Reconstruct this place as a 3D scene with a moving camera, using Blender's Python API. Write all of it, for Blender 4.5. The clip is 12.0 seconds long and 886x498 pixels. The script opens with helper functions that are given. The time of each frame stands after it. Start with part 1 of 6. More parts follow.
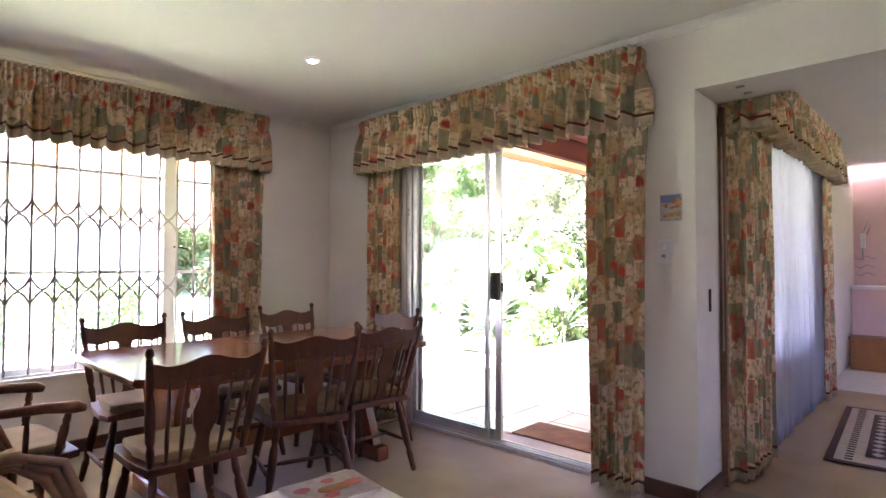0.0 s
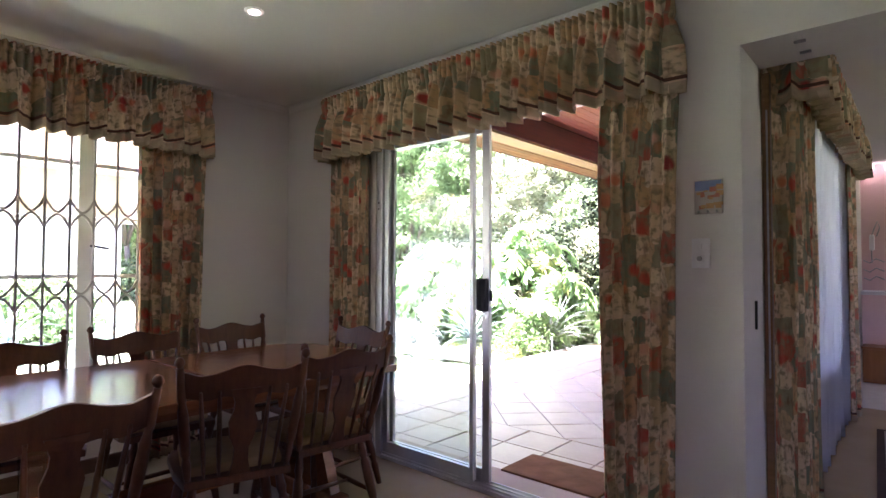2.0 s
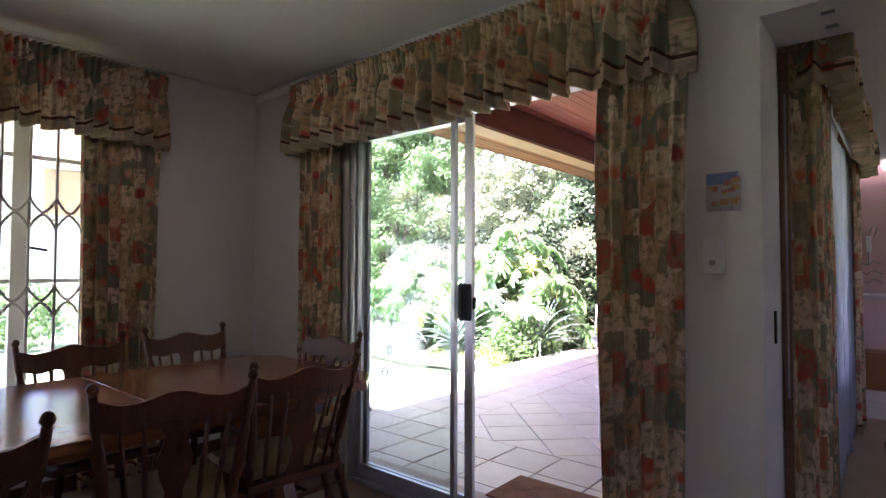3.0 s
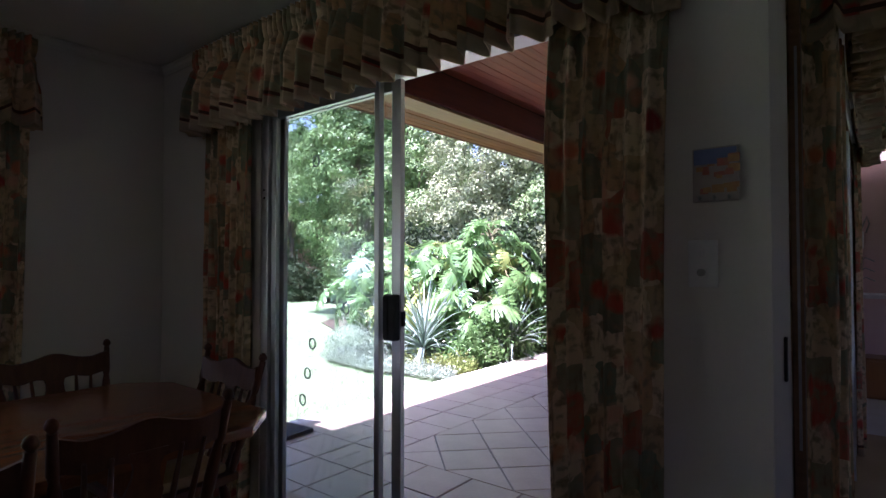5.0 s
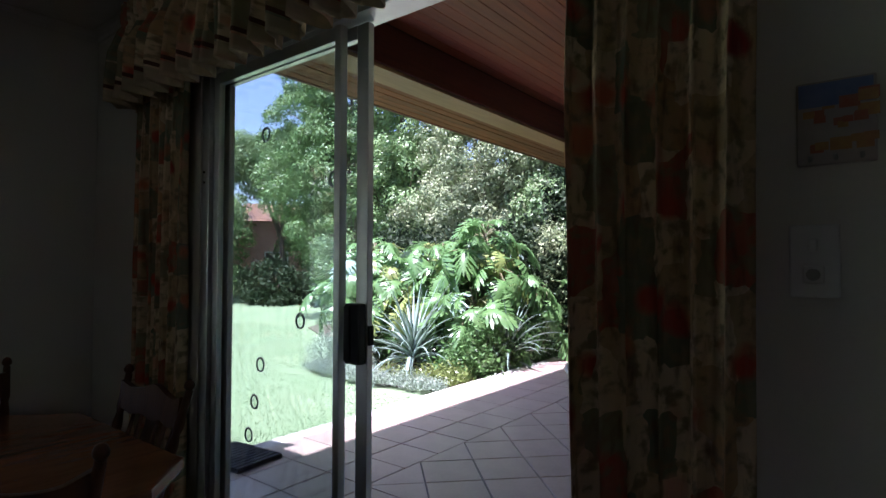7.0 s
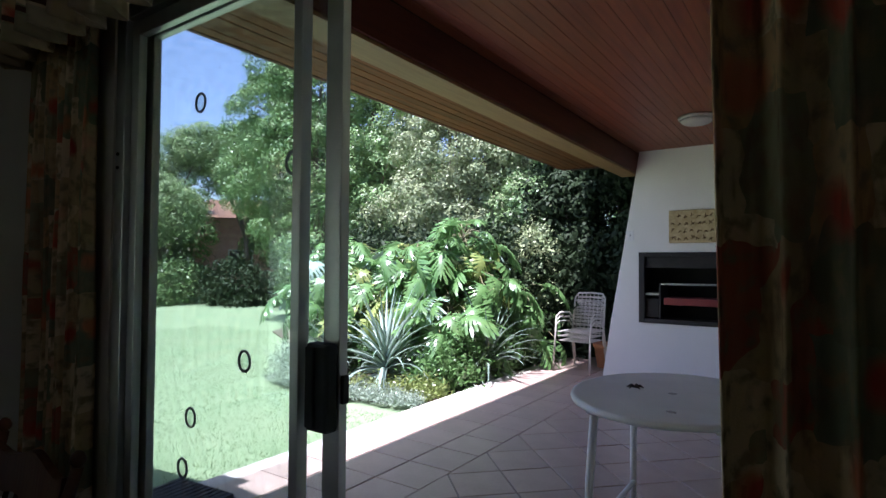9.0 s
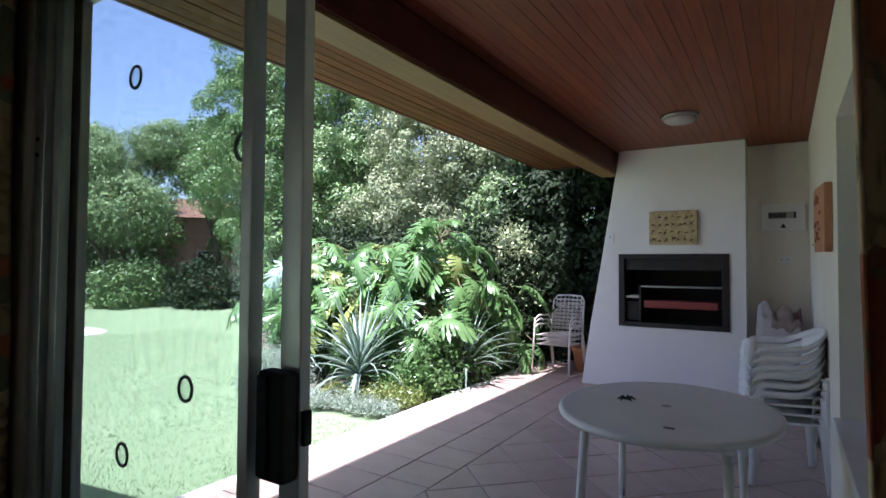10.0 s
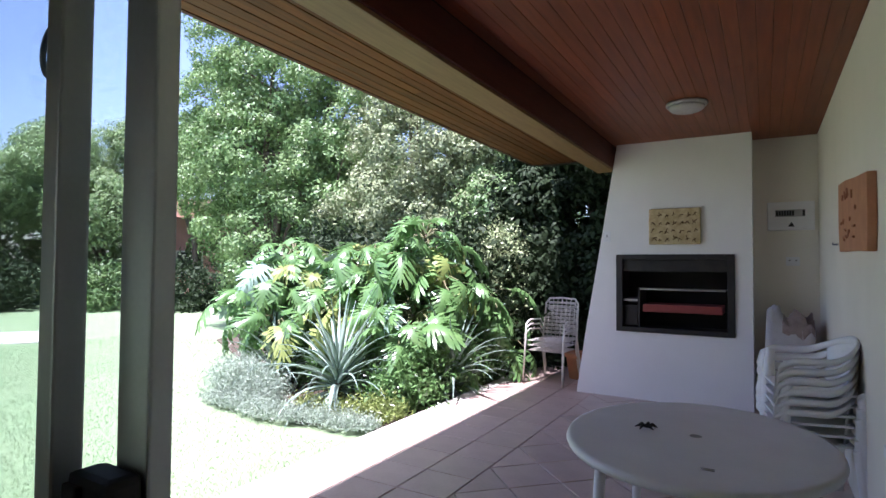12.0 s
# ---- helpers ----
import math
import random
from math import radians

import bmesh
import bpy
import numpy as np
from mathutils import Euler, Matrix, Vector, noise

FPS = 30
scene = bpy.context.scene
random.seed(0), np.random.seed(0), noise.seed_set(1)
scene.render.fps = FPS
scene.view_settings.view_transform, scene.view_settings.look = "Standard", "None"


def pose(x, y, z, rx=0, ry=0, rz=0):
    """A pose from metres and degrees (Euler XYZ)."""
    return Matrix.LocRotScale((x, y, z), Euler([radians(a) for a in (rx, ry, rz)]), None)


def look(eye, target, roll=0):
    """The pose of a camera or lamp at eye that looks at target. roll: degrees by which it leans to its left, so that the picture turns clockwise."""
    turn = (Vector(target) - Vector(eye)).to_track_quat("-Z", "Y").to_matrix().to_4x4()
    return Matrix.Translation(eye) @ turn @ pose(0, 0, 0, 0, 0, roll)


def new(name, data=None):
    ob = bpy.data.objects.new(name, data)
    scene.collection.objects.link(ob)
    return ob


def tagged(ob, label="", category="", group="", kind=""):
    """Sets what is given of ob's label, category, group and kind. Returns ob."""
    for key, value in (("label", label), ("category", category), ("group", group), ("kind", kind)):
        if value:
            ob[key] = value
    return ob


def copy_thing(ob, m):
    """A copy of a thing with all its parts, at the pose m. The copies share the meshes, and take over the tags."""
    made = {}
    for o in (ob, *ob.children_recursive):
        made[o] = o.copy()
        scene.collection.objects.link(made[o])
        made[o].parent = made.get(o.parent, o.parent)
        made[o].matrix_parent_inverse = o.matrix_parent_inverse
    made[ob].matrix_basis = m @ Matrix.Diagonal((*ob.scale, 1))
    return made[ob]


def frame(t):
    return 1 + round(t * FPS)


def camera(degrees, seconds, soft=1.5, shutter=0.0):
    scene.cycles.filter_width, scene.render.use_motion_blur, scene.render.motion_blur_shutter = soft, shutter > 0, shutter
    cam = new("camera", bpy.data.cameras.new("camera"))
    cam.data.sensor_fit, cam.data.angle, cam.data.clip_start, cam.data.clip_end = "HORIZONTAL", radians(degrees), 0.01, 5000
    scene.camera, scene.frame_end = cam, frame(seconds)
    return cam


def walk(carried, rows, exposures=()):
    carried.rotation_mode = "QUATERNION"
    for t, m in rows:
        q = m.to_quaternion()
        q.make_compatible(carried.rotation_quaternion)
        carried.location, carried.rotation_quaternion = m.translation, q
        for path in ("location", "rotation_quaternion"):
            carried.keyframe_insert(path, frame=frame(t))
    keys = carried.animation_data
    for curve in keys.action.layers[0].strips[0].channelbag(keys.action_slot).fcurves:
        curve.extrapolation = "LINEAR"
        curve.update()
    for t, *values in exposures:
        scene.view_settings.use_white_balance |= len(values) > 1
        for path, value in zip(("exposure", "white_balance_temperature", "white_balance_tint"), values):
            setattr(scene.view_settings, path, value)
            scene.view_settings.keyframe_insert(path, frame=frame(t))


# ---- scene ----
cam = camera(78.0, 12.0)
PATH = [
    (0, (0.416, 0.385, 1.231), (-0.958, 1.838, 1.287), 0.1),
    (0.5, (0.313, 0.512, 1.227), (-1.055, 1.97, 1.284), 0.1),
    (1, (0.185, 0.646, 1.235), (-1.174, 2.112, 1.293), 0.1),
    (1.5, (0.061, 0.773, 1.248), (-1.282, 2.253, 1.308), 0.2),
    (2, (-0.027, 0.889, 1.242), (-1.347, 2.39, 1.305), 0.2),
    (2.5, (-0.126, 1.031, 1.257), (-1.428, 2.548, 1.321), 0.2),
    (3, (-0.202, 1.16, 1.257), (-1.487, 2.692, 1.324), 0.2),
    (5, (-0.368, 1.757, 1.305), (-1.609, 3.325, 1.352), -0.0),
    (5.5, (-0.39, 1.855, 1.3), (-1.63, 3.424, 1.35), -0.1),
    (6, (-0.469, 1.978, 1.303), (-1.709, 3.546, 1.355), 0.1),
    (6.5, (-0.556, 2.093, 1.303), (-1.789, 3.666, 1.36), -0.1),
    (7, (-0.655, 2.192, 1.292), (-1.88, 3.772, 1.351), 0.1),
    (9, (-1.031, 2.545, 1.343), (-2.165, 4.191, 1.397), 0.4),
    (9.5, (-1.094, 2.623, 1.341), (-2.182, 4.3, 1.399), 0.3),
    (10, (-1.168, 2.71, 1.355), (-2.224, 4.407, 1.413), 0.4),
    (10.5, (-1.234, 2.804, 1.357), (-2.276, 4.509, 1.417), 0.4),
    (11, (-1.285, 2.894, 1.354), (-2.317, 4.606, 1.415), 0.4),
    (11.5, (-1.344, 2.998, 1.358), (-2.367, 4.715, 1.419), 0.3),
    (12, (-1.394, 3.087, 1.359), (-2.407, 4.81, 1.42), 0.4),
]
EXPOSURES = [(0.0, 5.5, 6200, 58), (1.5, 4.9, 6050, 56), (3.0, 4.02, 5850, 55), (3.6, 3.5, 5700, 53), (4.2, 2.85, 5620, 52), (4.8, 2.5, 5580, 50), (5.5, 2.07, 5560, 47), (7.0, 1.7, 5550, 37), (9.0, 1.5, 5600, 29), (10.5, 1.62, 5700, 31), (12.0, 1.7, 5720, 33)]
walk(cam, [(t, look(eye, target, roll)) for t, eye, target, roll in PATH], EXPOSURES)

# ---- daylight ----
world = bpy.data.worlds.new("sky")
scene.world = world
world.use_nodes = True
SUN_DIR = Vector((0.25, 0.92, -2.66)).normalized()
sky = world.node_tree.nodes.new("ShaderNodeTexSky")
sky.sky_type, sky.sun_disc = "NISHITA", False
sky.sun_elevation = math.asin(-SUN_DIR.z)
sky.sun_rotation = math.atan2(-SUN_DIR.x, -SUN_DIR.y)
sky.dust_density, sky.air_density, sky.ozone_density = 1.7, 1.0, 0.8
world.node_tree.links.new(sky.outputs[0], world.node_tree.nodes["Background"].inputs[0])
world.node_tree.nodes["Background"].inputs[1].default_value = 0.112
sun = new("sun", bpy.data.lights.new("sun", "SUN"))
sun.data.energy, sun.data.angle, sun.data.color = 5.0, radians(0.6), (1.0, 0.96, 0.90)
sun.matrix_world = look((0, 0, 30), Vector((0, 0, 30)) + SUN_DIR)


# ---- materials ----
def mat(name, a, b=None, scale=6.0, rough=0.6, metal=0.0, bump=0.1, fine=120.0, stretch=(1, 1, 1), spec=0.5, subsurf=0.0, per=0.0):
    """A surface whose colour wanders between a and b at two scales, with fine relief. per: spread of brightness from piece to piece."""
    m = bpy.data.materials.new(name)
    m.use_nodes = True
    n, l = m.node_tree.nodes, m.node_tree.links
    p = n["Principled BSDF"]
    b = b or tuple(c * 0.82 for c in a)
    tc, mp = n.new("ShaderNodeTexCoord"), n.new("ShaderNodeMapping")
    mp.inputs["Scale"].default_value = stretch
    l.new(tc.outputs["Object"], mp.inputs[0])
    big, small = n.new("ShaderNodeTexNoise"), n.new("ShaderNodeTexNoise")
    big.inputs["Scale"].default_value, small.inputs["Scale"].default_value = scale, fine
    big.inputs["Detail"].default_value, small.inputs["Detail"].default_value = 4, 3
    for t in (big, small):
        l.new(mp.outputs[0], t.inputs["Vector"])
    add = n.new("ShaderNodeMath")
    add.operation = "MULTIPLY_ADD"
    l.new(small.outputs[0], add.inputs[0])
    add.inputs[1].default_value = 0.35
    l.new(big.outputs[0], add.inputs[2])
    ramp = n.new("ShaderNodeMapRange")
    ramp.inputs[1].default_value, ramp.inputs[2].default_value = 0.42, 0.95
    l.new(add.outputs[0], ramp.inputs[0])
    mix = n.new("ShaderNodeMix")
    mix.data_type = "RGBA"
    mix.inputs[6].default_value, mix.inputs[7].default_value = (*a, 1), (*b, 1)
    l.new(ramp.outputs[0], mix.inputs[0])
    out = mix.outputs[2]
    if per:
        info, geo, r, hsv = n.new("ShaderNodeObjectInfo"), n.new("ShaderNodeNewGeometry"), n.new("ShaderNodeMath"), n.new("ShaderNodeHueSaturation")
        r.operation = "ADD"
        l.new(info.outputs["Random"], r.inputs[0])
        l.new(geo.outputs["Random Per Island"], r.inputs[1])
        k = n.new("ShaderNodeMapRange")
        k.inputs[1].default_value, k.inputs[2].default_value = 0, 2
        k.inputs[3].default_value, k.inputs[4].default_value = 1 - per, 1 + per
        l.new(r.outputs[0], k.inputs[0])
        l.new(k.outputs[0], hsv.inputs["Value"])
        l.new(out, hsv.inputs["Color"])
        out = hsv.outputs[0]
    l.new(out, p.inputs["Base Color"])
    p.inputs["Roughness"].default_value, p.inputs["Metallic"].default_value = rough, metal
    p.inputs["Specular IOR Level"].default_value = spec
    if bump:
        bp = n.new("ShaderNodeBump")
        bp.inputs["Strength"].default_value, bp.inputs["Distance"].default_value = bump, 0.01
        l.new(add.outputs[0], bp.inputs["Height"])
        l.new(bp.outputs[0], p.inputs["Normal"])
    return m


def leaf_mat(name, a, b, rough=0.45, through_light=0.35, scale=3.0, spec=0.5):
    """Foliage: glossy front, light shining through, colour wandering from leaf to leaf."""
    m = mat(name, a, b, scale, rough, 0, 0, 60, spec=spec, per=0.3)
    n, l = m.node_tree.nodes, m.node_tree.links
    p, o = n["Principled BSDF"], n["Material Output"]
    tr, mx = n.new("ShaderNodeBsdfTranslucent"), n.new("ShaderNodeMixShader")
    src = p.inputs["Base Color"].links[0].from_socket
    l.new(src, tr.inputs[0])
    mx.inputs[0].default_value = through_light
    l.new(p.outputs[0], mx.inputs[1])
    l.new(tr.outputs[0], mx.inputs[2])
    l.new(mx.outputs[0], o.inputs[0])
    return m


def glow(name, color, strength):
    m = bpy.data.materials.new(name)
    m.use_nodes = True
    p = m.node_tree.nodes["Principled BSDF"]
    p.inputs["Base Color"].default_value = (*color, 1)
    p.inputs["Emission Color"].default_value = (*color, 1)
    p.inputs["Emission Strength"].default_value = strength
    return m


def glass_mat():
    m = bpy.data.materials.new("window_glass")
    m.use_nodes = True
    n, l = m.node_tree.nodes, m.node_tree.links
    o = n["Material Output"]
    tr, gl, mx, fr, k = n.new("ShaderNodeBsdfTransparent"), n.new("ShaderNodeBsdfGlossy"), n.new("ShaderNodeMixShader"), n.new("ShaderNodeLayerWeight"), n.new("ShaderNodeMapRange")
    tr.inputs[0].default_value = (0.93, 0.96, 0.95, 1)
    gl.inputs["Roughness"].default_value = 0.02
    fr.inputs[0].default_value = 0.3
    k.inputs[1].default_value, k.inputs[2].default_value, k.inputs[3].default_value, k.inputs[4].default_value = 0.0, 1.0, 0.02, 0.22
    l.new(fr.outputs["Facing"], k.inputs[0])
    l.new(k.outputs[0], mx.inputs[0])
    l.new(tr.outputs[0], mx.inputs[1])
    l.new(gl.outputs[0], mx.inputs[2])
    l.new(mx.outputs[0], o.inputs[0])
    return m


PLASTER = mat("white_wall_paint", (0.74, 0.70, 0.64), (0.68, 0.64, 0.58), 1.6, 0.75, 0, 0.12, 90)
OUT_PLASTER = mat("cream_outdoor_plaster", (0.80, 0.75, 0.64), (0.73, 0.68, 0.57), 1.8, 0.8, 0, 0.25, 70)
BRAAI_PLASTER = mat("white_chimney_plaster", (0.82, 0.80, 0.76), (0.76, 0.74, 0.70), 2.2, 0.8, 0, 0.25, 60)
CEILING = mat("ceiling_paint", (0.74, 0.71, 0.66), (0.69, 0.66, 0.61), 1.2, 0.8, 0, 0.05, 80)
PINK = mat("pink_wall_paint", (0.78, 0.55, 0.52), (0.72, 0.50, 0.47), 1.6, 0.7, 0, 0.1, 80)
CARPET = mat("beige_carpet", (0.42, 0.34, 0.26), (0.33, 0.26, 0.20), 3.0, 0.95, 0, 0.8, 260, spec=0.1)
TAN_CARPET = mat("tan_carpet", (0.52, 0.38, 0.25), (0.44, 0.32, 0.20), 3.0, 0.95, 0, 0.6, 260, spec=0.1)
SKIRT = mat("dark_wood_skirting", (0.13, 0.06, 0.03), (0.09, 0.04, 0.02), 8, 0.4, 0, 0.1, 120, (1, 1, 6))
CHAIR_WOOD = mat("dark_stained_wood", (0.135, 0.050, 0.024), (0.07, 0.027, 0.014), 7, 0.42, 0, 0.06, 60, (6, 6, 1), spec=0.3)
TABLE_WOOD = mat("polished_table_wood", (0.27, 0.10, 0.042), (0.17, 0.062, 0.026), 5, 0.16, 0, 0.04, 50, (7, 1, 7))
SEAT_FABRIC = mat("beige_seat_fabric", (0.46, 0.33, 0.19), (0.36, 0.25, 0.14), 14, 0.9, 0, 0.4, 220, spec=0.15)
CANE = mat("brown_cane", (0.24, 0.12, 0.055), (0.15, 0.075, 0.035), 9, 0.4, 0, 0.15, 80, (1, 1, 5))
ALU = mat("silver_aluminium", (0.62, 0.62, 0.63), (0.52, 0.52, 0.54), 12, 0.38, 0.75, 0.03, 200)
# white enamel greyed in colour, as the bars stand against the light
GRILLE_BACKLIT = mat("backlit_white_enamel", (0.50, 0.48, 0.45), (0.42, 0.40, 0.37), 9, 0.45, 0, 0.06, 90)
WHITE_FRAME = mat("white_painted_timber", (0.78, 0.77, 0.75), (0.72, 0.70, 0.68), 6, 0.45, 0, 0.06, 90)
BLACK_PLASTIC = mat("black_plastic", (0.014, 0.014, 0.016), (0.022, 0.022, 0.024), 20, 0.7, 0, 0.03, 160)
TILE = mat("beige_floor_tile", (0.495, 0.385, 0.33), (0.395, 0.30, 0.25), 5, 0.30, 0, 0.08, 40, per=0.16)
GROUT = mat("grey_grout", (0.22, 0.20, 0.19), (0.16, 0.15, 0.14), 20, 0.9, 0, 0.3, 150)
MAHOGANY = mat("red_brown_varnished_timber", (0.250, 0.060, 0.018), (0.150, 0.034, 0.011), 4, 0.42, 0, 0.08, 50, (9, 0.6, 9), spec=0.3, per=0.2)
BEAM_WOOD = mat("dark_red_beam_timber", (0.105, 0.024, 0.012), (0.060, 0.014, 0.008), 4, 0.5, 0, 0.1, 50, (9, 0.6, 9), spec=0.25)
PINE = mat("golden_varnished_pine", (0.20, 0.068, 0.016), (0.085, 0.026, 0.007), 4, 0.55, 0, 0.08, 50, (9, 0.6, 9), spec=0.2, per=0.35)
UNDERSIDE_LIT = mat("bounce_lit_timber", (0.27, 0.165, 0.062), (0.19, 0.11, 0.040), 5, 0.5, 0, 0.08, 60, (9, 0.6, 9))
MAT_BROWN = mat("brown_coir", (0.20, 0.095, 0.045), (0.12, 0.055, 0.025), 9, 0.95, 0, 1.0, 240, spec=0.1)
MAT_GREY = mat("dark_rubber_mat", (0.05, 0.05, 0.055), (0.03, 0.03, 0.035), 14, 0.9, 0, 0.9, 200)
WHITE_PLASTIC = mat("white_moulded_plastic", (0.80, 0.79, 0.78), (0.72, 0.71, 0.70), 5, 0.38, 0, 0.05, 90)
BLACK_STEEL = mat("black_steel", (0.022, 0.020, 0.020), (0.040, 0.034, 0.030), 9, 0.55, 0.5, 0.15, 110)
SOOT_SHADE_BLACK = mat("soot_and_shade_black", (0.012, 0.011, 0.010), (0.022, 0.019, 0.016), 8, 0.85, 0, 0.2, 70)
RED_STEEL = mat("red_enamel", (0.30, 0.045, 0.035), (0.20, 0.03, 0.025), 9, 0.5, 0, 0.1, 80)
STEEL = mat("worn_steel", (0.45, 0.44, 0.43), (0.30, 0.29, 0.28), 18, 0.4, 0.9, 0.06, 160)
WHITE_METAL = mat("white_enamelled_tube", (0.70, 0.66, 0.60), (0.55, 0.50, 0.44), 20, 0.4, 0, 0.08, 120)
STONE_YELLOW = mat("yellow_carved_stone", (0.62, 0.50, 0.28), (0.38, 0.27, 0.12), 16, 0.85, 0, 0.6, 70)
STONE_DARK = mat("brown_engraving", (0.16, 0.09, 0.04), (0.12, 0.07, 0.03), 20, 0.9, 0, 0.3, 90)
TERRACOTTA = mat("terracotta", (0.52, 0.24, 0.12), (0.40, 0.17, 0.085), 9, 0.85, 0, 0.4, 90)
CLOTH_GREY = mat("grey_cover_cloth", (0.50, 0.47, 0.46), (0.36, 0.33, 0.32), 7, 0.9, 0, 0.3, 140)
CLOTH_BROWN = mat("brown_cover_cloth", (0.34, 0.27, 0.24), (0.16, 0.11, 0.09), 7, 0.9, 0, 0.3, 140)
PAPER = mat("white_paper", (0.78, 0.75, 0.70), (0.70, 0.66, 0.60), 9, 0.6, 0, 0.02, 90)
LAWN = mat("mown_lawn", (0.19, 0.275, 0.145), (0.24, 0.31, 0.175), 1.3, 0.9, 0, 0.45, 140, spec=0.15)
SOIL = mat("garden_soil", (0.10, 0.075, 0.05), (0.06, 0.045, 0.03), 6, 0.95, 0, 0.8, 60)
CONCRETE = mat("pale_concrete_edge", (0.62, 0.59, 0.53), (0.52, 0.49, 0.44), 5, 0.85, 0, 0.3, 90)
BARK = mat("tree_bark", (0.16, 0.12, 0.09), (0.09, 0.07, 0.05), 8, 0.9, 0, 0.8, 40, (3, 3, 1))
STEM = mat("green_stem", (0.12, 0.16, 0.06), (0.16, 0.12, 0.06), 8, 0.6, 0, 0.3, 40)
GLASS = glass_mat()
LEAF_TREE = leaf_mat("tree_leaf", (0.085, 0.185, 0.060), (0.24, 0.34, 0.13), 0.45, 0.18, spec=0.4)
LEAF_GREY = leaf_mat("olive_grey_leaf", (0.20, 0.285, 0.13), (0.45, 0.50, 0.27), 0.5, 0.18, spec=0.35)
LEAF_FEATHER = leaf_mat("feathery_leaf", (0.23, 0.35, 0.15), (0.32, 0.42, 0.20), 0.55, 0.4)
# leaf colour darkened to hold the deep shade under roof and trees
LEAF_SHADED = leaf_mat("shaded_hedge_leaf", (0.030, 0.050, 0.022), (0.042, 0.068, 0.030), 0.6, 0.1, spec=0.15)
LEAF_PHILO = leaf_mat("lobed_leaf", (0.085, 0.21, 0.062), (0.18, 0.31, 0.10), 0.30, 0.3, 2.0, spec=0.7)
LEAF_ALOE = leaf_mat("blue_green_succulent", (0.24, 0.36, 0.29), (0.34, 0.45, 0.36), 0.4, 0.08, 3)
LEAF_SILVER = leaf_mat("silver_groundcover", (0.27, 0.35, 0.26), (0.36, 0.43, 0.33), 0.6, 0.2)
LEAF_YELLOW = leaf_mat("yellow_green_leaf", (0.30, 0.35, 0.10), (0.22, 0.31, 0.09), 0.35, 0.3)
GRASS = leaf_mat("grass_blade", (0.20, 0.31, 0.15), (0.26, 0.35, 0.18), 0.7, 0.4)
SHEER = leaf_mat("white_sheer_voile", (0.80, 0.80, 0.84), (0.74, 0.74, 0.80), 0.8, 0.72, 3)


# ---- building helpers ----
def box(bm, x0, y0, z0, x1, y1, z1, bevel=0.0):
    vs = [bm.verts.new((x, y, z)) for z in (z0, z1) for y in (y0, y1) for x in (x0, x1)]
    fs = [bm.faces.new([vs[i] for i in f]) for f in ((0, 2, 3, 1), (4, 5, 7, 6), (0, 1, 5, 4), (2, 6, 7, 3), (0, 4, 6, 2), (1, 3, 7, 5))]
    if bevel:
        bmesh.ops.bevel(bm, geom=list({e for f in fs for e in f.edges}), offset=bevel, segments=2, affect="EDGES", profile=0.6)
    return bm


def boxes(*rows, bevel=0.0):
    bm = bmesh.new()
    for r in rows:
        box(bm, *r, bevel=bevel)
    return bm


def tube(bm, points, radii, sides=8, cap=True):
    """A round bar along points; radii: one number or one for each point."""
    points = [Vector(p) for p in points]
    if isinstance(radii, (int, float)):
        radii = [radii] * len(points)
    rings, ref = [], None
    for i, p in enumerate(points):
        d = (points[min(i + 1, len(points) - 1)] - points[max(i - 1, 0)]).normalized()
        if ref is None:
            ref = d.orthogonal().normalized()
        ref = (ref - d * ref.dot(d)).normalized()
        side = d.cross(ref)
        rings.append([bm.verts.new(p + radii[i] * (math.cos(a) * ref + math.sin(a) * side)) for a in (2 * math.pi * k / sides for k in range(sides))])
    for a, b in zip(rings, rings[1:]):
        for k in range(sides):
            bm.faces.new((a[k], a[(k + 1) % sides], b[(k + 1) % sides], b[k])).smooth = True
    if cap:
        bm.faces.new(rings[0][::-1])
        bm.faces.new(rings[-1])
    return bm


def lathe(bm, profile, x=0.0, y=0.0, sides=20):
    """A turned shape from (radius, height) rows."""
    rings = [[bm.verts.new((x + r * math.cos(a), y + r * math.sin(a), z)) for a in (2 * math.pi * k / sides for k in range(sides))] for r, z in profile]
    for a, b in zip(rings, rings[1:]):
        for k in range(sides):
            bm.faces.new((a[k], a[(k + 1) % sides], b[(k + 1) % sides], b[k])).smooth = True
    bm.faces.new(rings[0][::-1])
    bm.faces.new(rings[-1])
    return bm


def slab(bm, outline, z0, z1, bevel=0.0):
    """A flat outline (x, y rows) given thickness."""
    lo, hi = [[bm.verts.new((x, y, z)) for x, y in outline] for z in (z0, z1)]
    fs = [bm.faces.new(lo[::-1]), bm.faces.new(hi)]
    for k in range(len(lo)):
        n = (k + 1) % len(lo)
        fs.append(bm.faces.new((lo[k], lo[n], hi[n], hi[k])))
    if bevel:
        es = list({e for e in fs[0].edges} | {e for e in fs[1].edges})
        bmesh.ops.bevel(bm, geom=es, offset=bevel, segments=2, affect="EDGES", profile=0.6)
    return bm


def mesh_of(name, bm, material):
    bmesh.ops.recalc_face_normals(bm, faces=bm.faces)
    me = bpy.data.meshes.new(name)
    bm.to_mesh(me)
    bm.free()
    me.materials.append(material)
    return me


def part(name, bm, material, parent=None, label=""):
    ob = new(name, mesh_of(name, bm, material) if isinstance(bm, bmesh.types.BMesh) else bm)
    ob.parent = parent
    return tagged(ob, label)


def setting(name, bm, material, label, category):
    return tagged(part(name, bm, material), label, category, kind="structure")


def thing(name, label, category, group="", m=None):
    ob = new(name)
    ob.empty_display_size = 0.1
    if m is not None:
        ob.matrix_basis = m
    return tagged(ob, label, category, group)


